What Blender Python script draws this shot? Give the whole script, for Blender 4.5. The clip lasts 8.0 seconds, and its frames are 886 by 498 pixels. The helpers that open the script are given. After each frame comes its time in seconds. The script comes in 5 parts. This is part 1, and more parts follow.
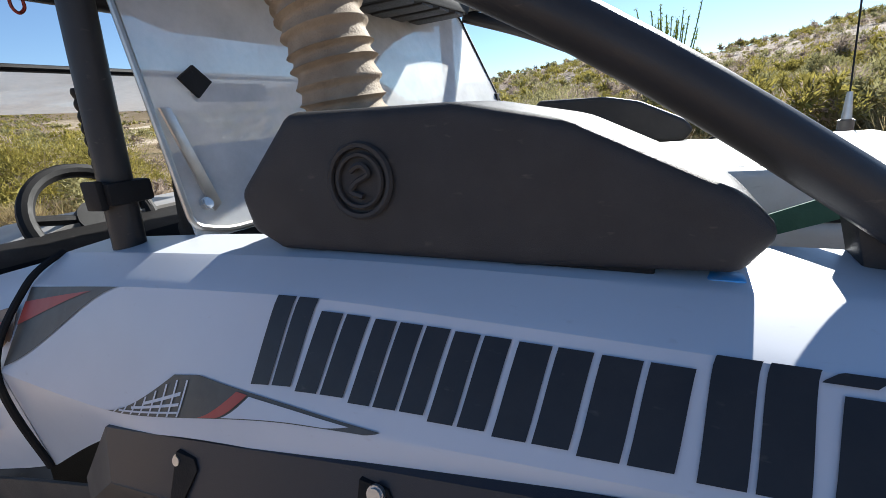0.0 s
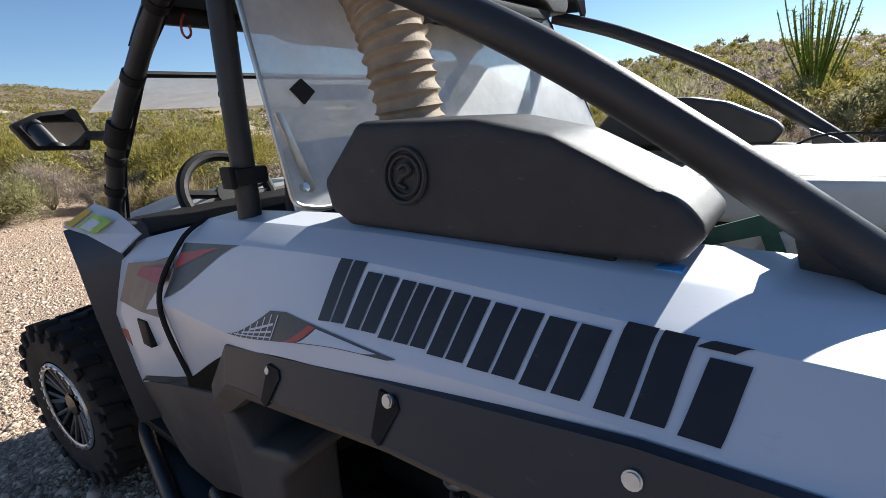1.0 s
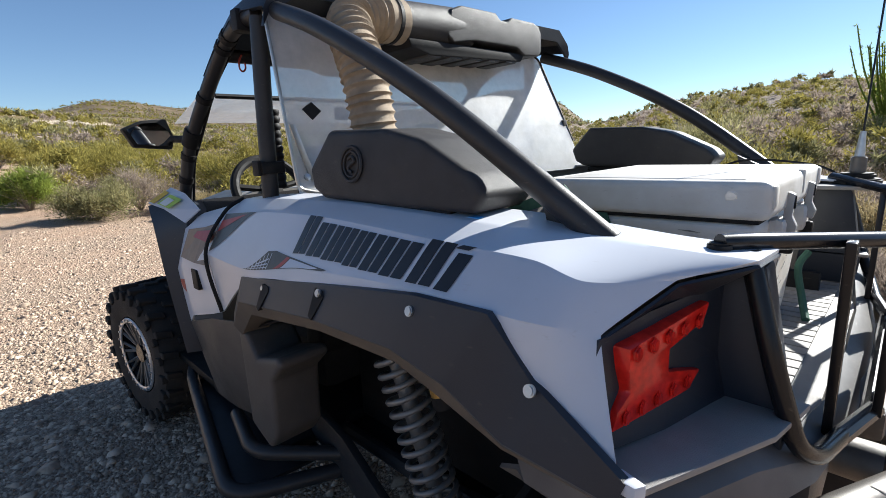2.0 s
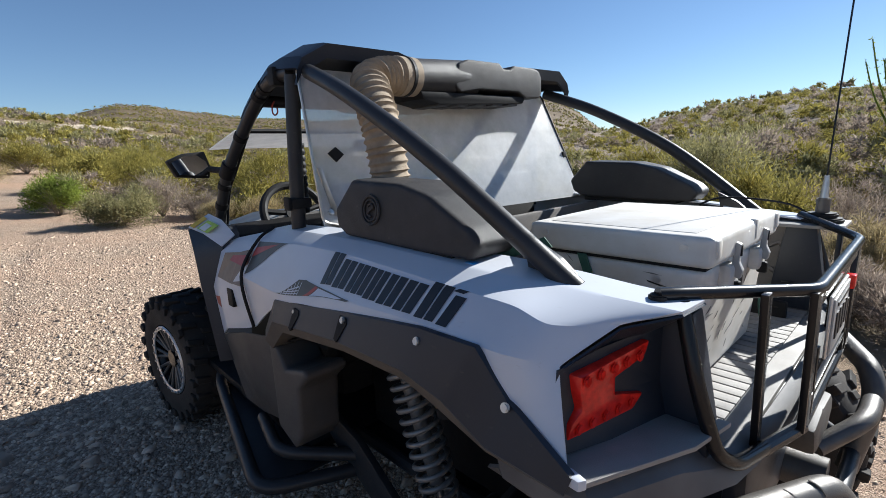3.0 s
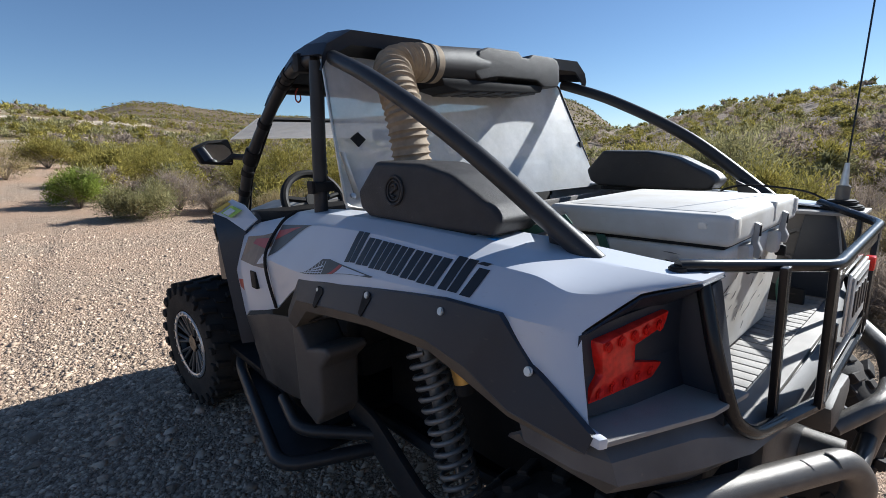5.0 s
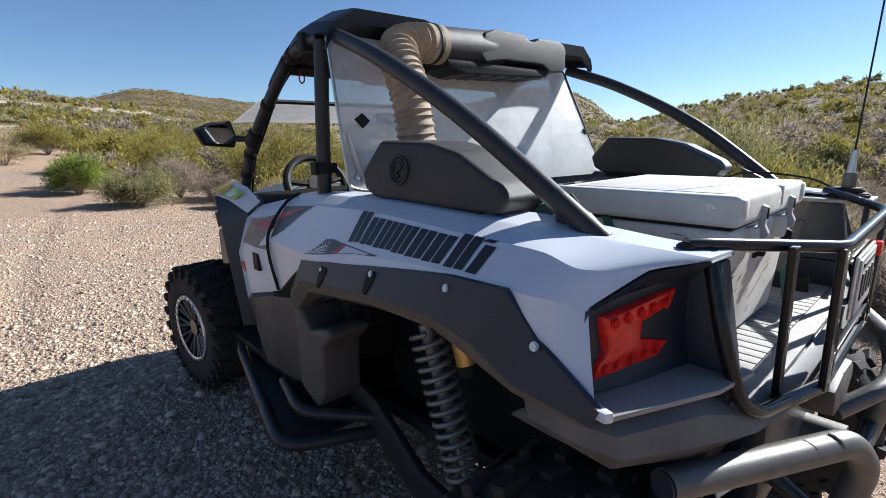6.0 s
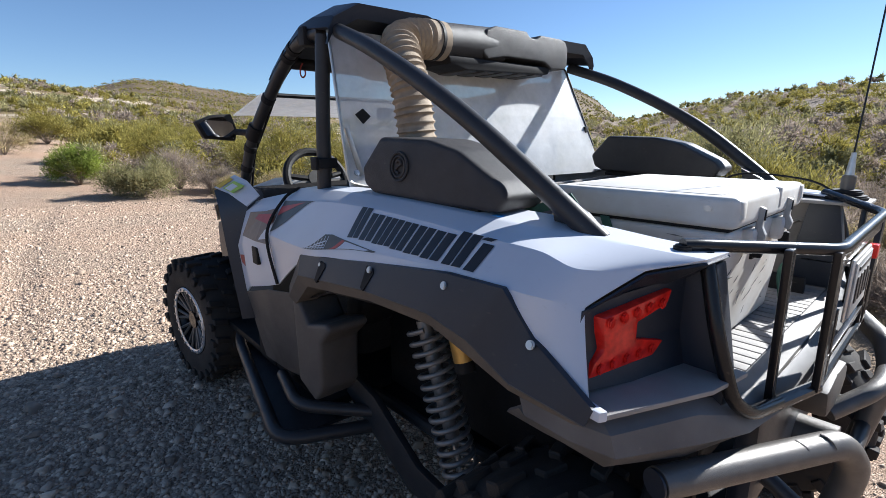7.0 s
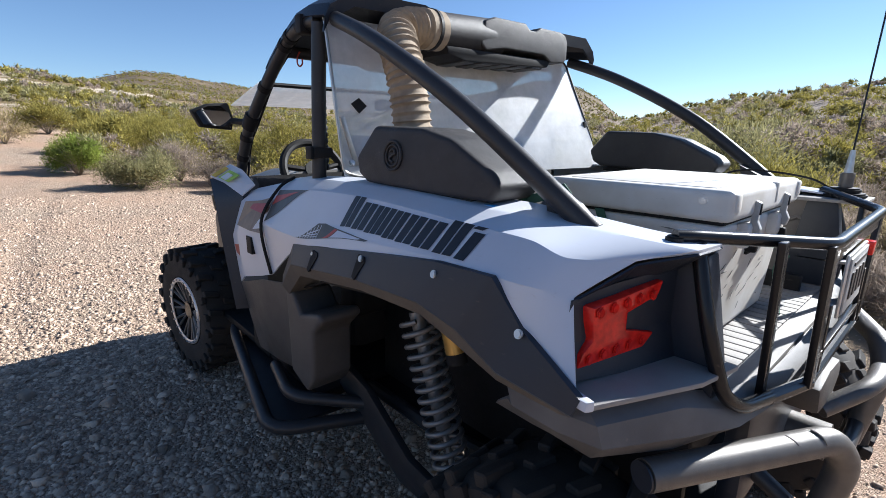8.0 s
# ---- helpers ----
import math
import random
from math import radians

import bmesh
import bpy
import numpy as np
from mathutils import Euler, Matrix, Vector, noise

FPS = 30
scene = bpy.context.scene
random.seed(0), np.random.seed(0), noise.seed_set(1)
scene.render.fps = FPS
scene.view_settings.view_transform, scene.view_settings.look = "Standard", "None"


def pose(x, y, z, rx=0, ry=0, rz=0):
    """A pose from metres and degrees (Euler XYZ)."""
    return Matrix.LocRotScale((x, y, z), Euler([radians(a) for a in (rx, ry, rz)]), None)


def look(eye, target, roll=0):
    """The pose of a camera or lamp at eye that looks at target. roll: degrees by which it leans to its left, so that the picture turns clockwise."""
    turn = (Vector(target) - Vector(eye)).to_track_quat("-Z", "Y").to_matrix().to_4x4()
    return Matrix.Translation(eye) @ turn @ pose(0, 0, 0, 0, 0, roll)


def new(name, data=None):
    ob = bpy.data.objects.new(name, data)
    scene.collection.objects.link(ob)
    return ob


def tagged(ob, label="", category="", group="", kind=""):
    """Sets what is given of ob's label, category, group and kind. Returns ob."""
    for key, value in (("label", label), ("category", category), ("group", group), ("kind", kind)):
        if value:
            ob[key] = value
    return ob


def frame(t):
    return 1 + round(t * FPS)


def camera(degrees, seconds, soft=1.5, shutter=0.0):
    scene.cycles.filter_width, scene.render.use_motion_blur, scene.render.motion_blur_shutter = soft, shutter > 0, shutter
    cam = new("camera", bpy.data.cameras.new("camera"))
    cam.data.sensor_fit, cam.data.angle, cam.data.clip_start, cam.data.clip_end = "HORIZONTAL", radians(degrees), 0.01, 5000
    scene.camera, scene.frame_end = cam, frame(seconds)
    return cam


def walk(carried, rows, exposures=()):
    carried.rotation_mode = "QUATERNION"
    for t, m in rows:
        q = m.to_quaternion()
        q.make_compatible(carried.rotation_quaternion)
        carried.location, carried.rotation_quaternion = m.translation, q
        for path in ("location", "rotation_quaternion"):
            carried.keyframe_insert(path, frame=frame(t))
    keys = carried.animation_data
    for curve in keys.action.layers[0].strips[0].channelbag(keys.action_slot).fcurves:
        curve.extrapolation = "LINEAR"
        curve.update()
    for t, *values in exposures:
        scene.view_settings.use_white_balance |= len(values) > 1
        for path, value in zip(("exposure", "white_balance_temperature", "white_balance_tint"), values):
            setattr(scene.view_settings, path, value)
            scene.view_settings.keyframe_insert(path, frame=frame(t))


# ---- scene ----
cam = camera(86.7, 8.0, soft=0.8)
PATH = [
    (0, (-1.142, 0.187, 1.449), (0.593, 1.024, 0.908), -5.6),
    (0.5, (-1.237, 0.018, 1.519), (0.39, 1.054, 0.99), -5.1),
    (1, (-1.213, 0.031, 1.467), (0.293, 1.23, 0.926), -4.9),
    (1.2, (-1.228, 0.002, 1.444), (0.233, 1.266, 0.928), -4.9),
    (2.3, (-1.359, -0.478, 1.42), (0.007, 0.923, 1.006), -2.2),
    (2.5, (-1.373, -0.456, 1.489), (-0.012, 0.951, 1.079), -2.1),
    (3, (-1.435, -0.548, 1.533), (-0.089, 0.876, 1.131), -2.2),
    (3.5, (-1.467, -0.584, 1.508), (-0.135, 0.855, 1.116), -2.1),
    (4, (-1.494, -0.611, 1.518), (-0.168, 0.835, 1.127), -1.9),
    (4.5, (-1.483, -0.574, 1.511), (-0.17, 0.881, 1.114), -2.1),
    (6, (-1.493, -0.55, 1.46), (-0.188, 0.901, 1.019), -1.2),
    (6.5, (-1.501, -0.547, 1.467), (-0.199, 0.903, 1.018), -0.8),
    (7, (-1.494, -0.554, 1.466), (-0.191, 0.891, 1.005), -0.4),
    (7.5, (-1.486, -0.562, 1.46), (-0.184, 0.882, 0.989), 0.1),
    (8, (-1.476, -0.563, 1.447), (-0.175, 0.881, 0.973), 0.5),
]
walk(cam, [(t, look(eye, target, roll)) for t, eye, target, roll in PATH],
     [(0, 1.42, 6000, 8), (0.5, 1.30, 6000, 8), (1.2, 1.22, 6000, 8), (2.3, 1.20, 5950, 8), (3, 0.95, 5850, 8), (3.5, 0.84, 5800, 8), (4.5, 0.81, 5750, 8), (6, 1.04, 5750, 9), (8, 1.23, 5700, 10)])

# ---- world and sun ----
SUN = Vector((1.0, -0.23, 0.63)).normalized()
world = bpy.data.worlds.new("sky")
scene.world = world
world.use_nodes = True
wn = world.node_tree
sky = wn.nodes.new("ShaderNodeTexSky")
sky.sky_type = "NISHITA"
sky.sun_disc = False
sky.sun_elevation = math.asin(SUN.z)
sky.sun_rotation = math.atan2(SUN.x, SUN.y)
sky.altitude = 1400
sky.dust_density = 0.15
sky.ozone_density = 2.6
wn.nodes["Background"].inputs["Strength"].default_value = 0.056
wn.links.new(sky.outputs[0], wn.nodes["Background"].inputs["Color"])
sun = new("sun", bpy.data.lights.new("sun", "SUN"))
sun.data.energy, sun.data.angle, sun.data.color = 5.0, radians(0.55), (1.0, 0.94, 0.84)
sun.matrix_world = look(SUN * 50, (0, 0, 0))


# ---- materials ----
def material(name, color, rough=0.5, metal=0.0, second=None, scale=20.0, amount=0.5, bump=0.0, bump_scale=200.0,
             dust=0.0, dust_color=(0.42, 0.34, 0.26), coat=0.0, per_object=0.0, spec=0.5):
    """A principled surface with broad and fine variation, fine relief and a film of dust on upward faces."""
    m = bpy.data.materials.new(name)
    m.use_nodes = True
    n, l = m.node_tree.nodes, m.node_tree.links
    p = n["Principled BSDF"]
    co = n.new("ShaderNodeTexCoord")
    a = n.new("ShaderNodeTexNoise")
    a.inputs["Scale"].default_value, a.inputs["Detail"].default_value = scale, 6
    l.new(co.outputs["Object"], a.inputs["Vector"])
    ramp = n.new("ShaderNodeMapRange")
    ramp.inputs["From Min"].default_value, ramp.inputs["From Max"].default_value = 0.35, 0.68
    ramp.inputs["To Max"].default_value = amount
    l.new(a.outputs["Fac"], ramp.inputs["Value"])
    mix = n.new("ShaderNodeMix")
    mix.data_type = "RGBA"
    mix.inputs["A"].default_value = (*color, 1)
    mix.inputs["B"].default_value = (*(second or [c * 0.7 for c in color]), 1)
    l.new(ramp.outputs[0], mix.inputs["Factor"])
    out = mix.outputs["Result"]
    if dust:
        d = n.new("ShaderNodeTexNoise")
        d.inputs["Scale"].default_value, d.inputs["Detail"].default_value, d.inputs["Roughness"].default_value = scale * 0.35, 9, 0.7
        l.new(co.outputs["Object"], d.inputs["Vector"])
        dm = n.new("ShaderNodeMapRange")
        dm.inputs["From Min"].default_value, dm.inputs["From Max"].default_value = 0.3, 0.75
        dm.inputs["To Min"].default_value, dm.inputs["To Max"].default_value = dust * 0.25, dust
        l.new(d.outputs["Fac"], dm.inputs["Value"])
        mix2 = n.new("ShaderNodeMix")
        mix2.data_type = "RGBA"
        mix2.inputs["B"].default_value = (*dust_color, 1)
        l.new(dm.outputs[0], mix2.inputs["Factor"])
        l.new(out, mix2.inputs["A"])
        out = mix2.outputs["Result"]
    if dust and scale >= 6:
        sp = n.new("ShaderNodeTexNoise")
        sp.inputs["Scale"].default_value, sp.inputs["Detail"].default_value, sp.inputs["Roughness"].default_value = 75, 3, 0.6
        st = n.new("ShaderNodeMapping")
        st.inputs["Scale"].default_value = (1.0, 0.5, 1.4)
        st.inputs["Rotation"].default_value = (0.5, 0.3, 0.2)
        l.new(co.outputs["Object"], st.inputs["Vector"])
        l.new(st.outputs[0], sp.inputs["Vector"])
        sm = n.new("ShaderNodeMapRange")
        sm.inputs["From Min"].default_value, sm.inputs["From Max"].default_value = 0.66, 0.78
        sm.inputs["To Max"].default_value = min(0.5, 0.12 + dust)
        l.new(sp.outputs["Fac"], sm.inputs["Value"])
        mix3 = n.new("ShaderNodeMix")
        mix3.data_type = "RGBA"
        mix3.inputs["B"].default_value = (*[c * 0.7 for c in dust_color], 1)
        l.new(sm.outputs[0], mix3.inputs["Factor"])
        l.new(out, mix3.inputs["A"])
        out = mix3.outputs["Result"]
    if per_object:
        oi = n.new("ShaderNodeNewGeometry")
        hv = n.new("ShaderNodeHueSaturation")
        mr = n.new("ShaderNodeMapRange")
        mr.inputs["To Min"].default_value, mr.inputs["To Max"].default_value = 1 - per_object, 1 + per_object
        l.new(oi.outputs["Random Per Island"], mr.inputs["Value"])
        l.new(mr.outputs[0], hv.inputs["Value"])
        l.new(out, hv.inputs["Color"])
        out = hv.outputs["Color"]
    l.new(out, p.inputs["Base Color"])
    rr = n.new("ShaderNodeMapRange")
    rr.inputs["To Min"].default_value, rr.inputs["To Max"].default_value = rough * 0.8, min(1, rough * 1.25)
    l.new(a.outputs["Fac"], rr.inputs["Value"])
    l.new(rr.outputs[0], p.inputs["Roughness"])
    p.inputs["Metallic"].default_value = metal
    p.inputs["Coat Weight"].default_value = coat
    p.inputs["Specular IOR Level"].default_value = spec
    if bump:
        b = n.new("ShaderNodeTexNoise")
        b.inputs["Scale"].default_value, b.inputs["Detail"].default_value = bump_scale, 4
        l.new(co.outputs["Object"], b.inputs["Vector"])
        bn = n.new("ShaderNodeBump")
        bn.inputs["Strength"].default_value, bn.inputs["Distance"].default_value = bump, 0.003
        l.new(b.outputs["Fac"], bn.inputs["Height"])
        l.new(bn.outputs[0], p.inputs["Normal"])
    return m


def clear_sheet(name, color, haze, rough):
    """Scuffed, dusty clear plastic: partly clear, partly a milky film."""
    m = bpy.data.materials.new(name)
    m.use_nodes = True
    n, l = m.node_tree.nodes, m.node_tree.links
    p = n["Principled BSDF"]
    p.inputs["Base Color"].default_value = (*color, 1)
    p.inputs["Roughness"].default_value = rough
    co = n.new("ShaderNodeTexCoord")
    a = n.new("ShaderNodeTexNoise")
    a.inputs["Scale"].default_value, a.inputs["Detail"].default_value, a.inputs["Roughness"].default_value = 5, 9, 0.7
    l.new(co.outputs["Object"], a.inputs["Vector"])
    r = n.new("ShaderNodeMapRange")
    r.inputs["From Min"].default_value, r.inputs["From Max"].default_value = 0.3, 0.7
    r.inputs["To Min"].default_value, r.inputs["To Max"].default_value = haze * 0.75, min(1, haze * 1.2)
    l.new(a.outputs["Fac"], r.inputs["Value"])
    tr = n.new("ShaderNodeBsdfTransparent")
    tr.inputs["Color"].default_value = (0.9, 0.92, 0.92, 1)
    ms = n.new("ShaderNodeMixShader")
    l.new(r.outputs[0], ms.inputs["Fac"])
    l.new(tr.outputs[0], ms.inputs[1])
    tl = n.new("ShaderNodeBsdfTranslucent")
    tl.inputs["Color"].default_value = (*color, 1)
    film = n.new("ShaderNodeMixShader")
    film.inputs["Fac"].default_value = 0.22
    l.new(p.outputs[0], film.inputs[1])
    l.new(tl.outputs[0], film.inputs[2])
    l.new(film.outputs[0], ms.inputs[2])
    l.new(ms.outputs[0], n["Material Output"].inputs["Surface"])
    return m


WHITE = material("white_body_plastic", (0.62, 0.64, 0.69), 0.32, second=(0.55, 0.57, 0.62), scale=6, amount=0.6, bump=0.012, bump_scale=500, dust=0.05)
FLARE = material("dusty_black_plastic", (0.011, 0.016, 0.027), 0.40, second=(0.021, 0.025, 0.034), scale=14, bump=0.15, bump_scale=900, dust=0.016, spec=0.42)
LOWER = material("dusty_grey_plastic", (0.050, 0.050, 0.051), 0.5, scale=10, bump=0.2, bump_scale=700, dust=0.18, spec=0.3)
POD = material("matte_charcoal_plastic", (0.030, 0.030, 0.032), 0.5, scale=22, bump=0.35, bump_scale=1100, dust=0.06, spec=0.3)
TUBE = material("black_powder_coat", (0.022, 0.023, 0.026), 0.4, scale=18, bump=0.12, bump_scale=900, dust=0.04, spec=0.35)
RAILMAT = material("satin_black_paint", (0.009, 0.009, 0.011), 0.24, scale=20, bump=0.05, bump_scale=700, dust=0.02, spec=0.3)
BUMPER = material("worn_grey_metallic_coat", (0.10, 0.097, 0.093), 0.40, metal=0.35, second=(0.06, 0.057, 0.054), scale=30, bump=0.25, bump_scale=900, dust=0.15)
COOLER = material("scuffed_white_rotomould", (0.80, 0.78, 0.74), 0.45, second=(0.58, 0.54, 0.47), scale=9, amount=0.8, bump=0.12, bump_scale=350, dust=0.22)
BLACK = material("black_rubber", (0.010, 0.010, 0.011), 0.6, scale=30, bump=0.2, bump_scale=600, dust=0.015, spec=0.25)
TYRE = material("dusty_tyre_rubber", (0.016, 0.015, 0.015), 0.78, scale=12, bump=0.4, bump_scale=350, dust=0.10, spec=0.25)
STEEL = material("zinc_bolt", (0.55, 0.55, 0.54), 0.35, metal=0.9, scale=60, amount=0.4)
ALU = material("machined_aluminium", (0.72, 0.72, 0.72), 0.3, metal=0.7, scale=60, amount=0.5, dust=0.15)
HOSE = material("tan_fabric_hose", (0.33, 0.26, 0.18), 0.85, second=(0.20, 0.15, 0.10), scale=25, amount=0.8, bump=0.5, bump_scale=300, dust=0.1)
RED = material("red_lens", (0.80, 0.025, 0.015), 0.2, scale=60, amount=0.8, second=(0.42, 0.010, 0.007), coat=0.15, spec=0.3)
REDPAINT = material("red_decal", (0.42, 0.045, 0.03), 0.4, scale=40, amount=0.3, dust=0.1)
OLIVE = material("dark_olive_decal", (0.045, 0.045, 0.04), 0.4, scale=40, dust=0.15)
INK = material("black_decal", (0.010, 0.011, 0.014), 0.38, scale=60, dust=0.05)
TAN = material("bronze_decal_and_door_shade", (0.20, 0.14, 0.10), 0.45, scale=30, dust=0.2)
BED = material("grey_bed_plastic", (0.24, 0.235, 0.23), 0.6, scale=14, bump=0.3, bump_scale=600, dust=0.35)
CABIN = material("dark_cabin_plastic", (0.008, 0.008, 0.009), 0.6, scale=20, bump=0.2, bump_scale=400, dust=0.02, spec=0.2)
DASHGREY = material("dusty_hood_plastic", (0.24, 0.24, 0.24), 0.5, scale=12, dust=0.3)
GOLD = material("gold_anodised", (0.55, 0.33, 0.08), 0.35, metal=0.6, scale=40, dust=0.1)
SPRING = material("grey_coil_paint", (0.22, 0.215, 0.21), 0.4, metal=0.4, scale=40, dust=0.15)
GREEN = material("green_strap", (0.05, 0.13, 0.09), 0.8, scale=50, bump=0.3)
LIME = material("yellow_green_sticker", (0.45, 0.62, 0.10), 0.4, scale=30, amount=0.2)
AMBER = material("amber_sticker", (0.75, 0.50, 0.06), 0.4, scale=30, amount=0.2)
PAPER = material("white_sticker", (0.75, 0.76, 0.74), 0.4, scale=30, amount=0.2)
# flare plastic made paler and browner: dust plus painted bounce light from the ground
LIP = material("dusty_ground_lit_plastic", (0.085, 0.078, 0.070), 0.7, scale=9, bump=0.25, bump_scale=600, dust=0.27, spec=0.2)
# plate white toned down to grey, its shade put into the colour
PLATE = material("shade_greyed_plate_enamel", (0.42, 0.42, 0.41), 0.5, scale=30, amount=0.4, dust=0.2)
SMUDGE = material("grey_rub_mark", (0.20, 0.19, 0.17), 0.7, scale=60, amount=0.6)
FASCIA = material("scuffed_grey_fascia", (0.115, 0.115, 0.118), 0.5, second=(0.055, 0.057, 0.062), scale=7, amount=0.9, bump=0.2, bump_scale=700, dust=0.12, spec=0.35)
TUB = material("dusty_dark_bed_wall", (0.085, 0.083, 0.082), 0.6, scale=8, bump=0.3, bump_scale=500, dust=0.25)
EDGE = material("brushed_aluminium_strip", (0.62, 0.60, 0.56), 0.35, metal=0.8, scale=40, dust=0.3)
WINDOW = clear_sheet("scuffed_clear_polycarbonate", (0.90, 0.90, 0.90), 0.56, 0.35)
VISOR = clear_sheet("clear_visor_plastic", (0.82, 0.82, 0.84), 0.75, 0.3)
MIRROR = material("mirror_glass", (0.85, 0.85, 0.86), 0.03, metal=1.0, amount=0.1)


# ---- mesh helpers ----
def part(name, bm, mat, parent=None, label="", smooth=35):
    me = bpy.data.meshes.new(name)
    bmesh.ops.recalc_face_normals(bm, faces=bm.faces)
    if smooth:
        for f in bm.faces:
            f.smooth = True
    bm.to_mesh(me)
    bm.free()
    if smooth:
        me.set_sharp_from_angle(angle=radians(smooth))
    me.materials.append(mat)
    ob = new(name, me)
    ob.parent = parent
    if label:
        ob["label"] = label
    return ob


def empty(name, place=(0, 0, 0), parent=None):
    ob = new(name)
    ob.location = place
    ob.parent = parent
    return ob


def box(x0, x1, y0, y1, z0, z1, bevel=0.0, bm=None, seg=2):
    b = bmesh.new()
    r = bmesh.ops.create_cube(b, size=1)
    for v in r["verts"]:
        v.co = Vector((x0 if v.co.x < 0 else x1, y0 if v.co.y < 0 else y1, z0 if v.co.z < 0 else z1))
    if bevel:
        bmesh.ops.bevel(b, geom=b.edges[:], offset=bevel, segments=seg, affect="EDGES", profile=0.6)
    return join(bm, b) if bm else b


def join(a, b):
    """Adds b to a."""
    me = bpy.data.meshes.new("tmp")
    b.to_mesh(me)
    b.free()
    a.from_mesh(me)
    bpy.data.meshes.remove(me)
    return a


def prism(points, depth_axis, d0, d1, bevel=0.0, bm=None, seg=2):
    """A flat outline drawn in the two other axes, given depth along depth_axis (0, 1 or 2)."""
    b = bmesh.new()
    rings = []
    for d in (d0, d1):
        ring = []
        for p, q in points:
            c = [p, q]
            c.insert(depth_axis, d)
            ring.append(b.verts.new(c))
        rings.append(ring)
    n = len(points)
    b.faces.new(rings[0])
    b.faces.new(rings[1][::-1])
    for k in range(n):
        b.faces.new((rings[0][k], rings[1][k], rings[1][(k + 1) % n], rings[0][(k + 1) % n]))
    bmesh.ops.recalc_face_normals(b, faces=b.faces)
    if bevel:
        bmesh.ops.bevel(b, geom=b.edges[:], offset=bevel, segments=seg, affect="EDGES", profile=0.6, clamp_overlap=True)
    return join(bm, b) if bm else b


def curve_points(pts, per=8):
    """A Catmull-Rom line through the points."""
    pts = [Vector(p) for p in pts]
    if len(pts) < 3:
        return pts
    out = []
    for k in range(len(pts) - 1):
        p0, p1, p2, p3 = pts[max(k - 1, 0)], pts[k], pts[k + 1], pts[min(k + 2, len(pts) - 1)]
        for s in range(per):
            t = s / per
            out.append(0.5 * (2 * p1 + (p2 - p0) * t + (2 * p0 - 5 * p1 + 4 * p2 - p3) * t * t + (3 * p1 - p0 - 3 * p2 + p3) * t ** 3))
    return out + [pts[-1]]


def fillet(pts, r, n=5):
    """A polyline with its corners rounded."""
    pts = [Vector(p) for p in pts]
    out = [pts[0]]
    for a, b, c in zip(pts, pts[1:], pts[2:]):
        u, w = (a - b), (c - b)
        k = min(r, u.length * 0.45, w.length * 0.45)
        p, q = b + u.normalized() * k, b + w.normalized() * k
        for s in range(n + 1):
            t = s / n
            out.append(p * (1 - t) ** 2 + b * 2 * t * (1 - t) + q * t * t)
    return out + [pts[-1]]


def tube(pts, r, seg=14, bm=None, caps=True, radius=None):
    b = bm or bmesh.new()
    pts = [Vector(p) for p in pts]
    side = None
    rings = []
    for k, p in enumerate(pts):
        d = (pts[min(k + 1, len(pts) - 1)] - pts[max(k - 1, 0)]).normalized()
        if side is None:
            side = d.orthogonal().normalized()
        side = (side - d * side.dot(d)).normalized()
        up = d.cross(side)
        rr = radius(k / (len(pts) - 1)) if radius else r
        rings.append([b.verts.new(p + (side * math.cos(a) + up * math.sin(a)) * rr) for a in (2 * math.pi * j / seg for j in range(seg))])
    for a, c in zip(rings, rings[1:]):
        for j in range(seg):
            b.faces.new((a[j], a[(j + 1) % seg], c[(j + 1) % seg], c[j]))
    if caps:
        b.faces.new(rings[0][::-1])
        b.faces.new(rings[-1])
    return b


def loft(rows, bm=None, close=False):
    b = bm or bmesh.new()
    rows = [[b.verts.new(p) for p in row] for row in rows]
    for a, c in zip(rows, rows[1:]):
        n = len(a)
        for j in range(n if close else n - 1):
            k = (j + 1) % n
            b.faces.new((a[j], a[k], c[k], c[j]))
    return b


def thick(bm, d):
    bmesh.ops.recalc_face_normals(bm, faces=bm.faces)
    bmesh.ops.solidify(bm, geom=bm.faces[:], thickness=d)
    return bm


def disc(center, axis, r, depth, seg=20, bevel=0.0, bm=None):
    b = bmesh.new()
    bmesh.ops.create_cone(b, cap_ends=True, segments=seg, radius1=r, radius2=r, depth=depth)
    if bevel:
        bmesh.ops.bevel(b, geom=[e for e in b.edges if len(e.link_faces) == 2 and any(len(f.verts) > 4 for f in e.link_faces)],
                        offset=bevel, segments=2, affect="EDGES")
    q = Vector((0, 0, 1)).rotation_difference(Vector(axis)).to_matrix().to_4x4()
    bmesh.ops.transform(b, matrix=Matrix.Translation(center) @ q, verts=b.verts)
    return join(bm, b) if bm else b


def mirror(bm):
    bmesh.ops.transform(bm, matrix=Matrix.Diagonal((-1, 1, 1, 1)), verts=bm.verts)
    bmesh.ops.reverse_faces(bm, faces=bm.faces)
    return bm


def sided(make, s):
    return make() if s < 0 else mirror(make())




# ---- ground, hills and plants ----
rng = np.random.default_rng(7)


def smooth01(t):
    t = np.clip(t, 0, 1)
    return t * t * (3 - 2 * t)


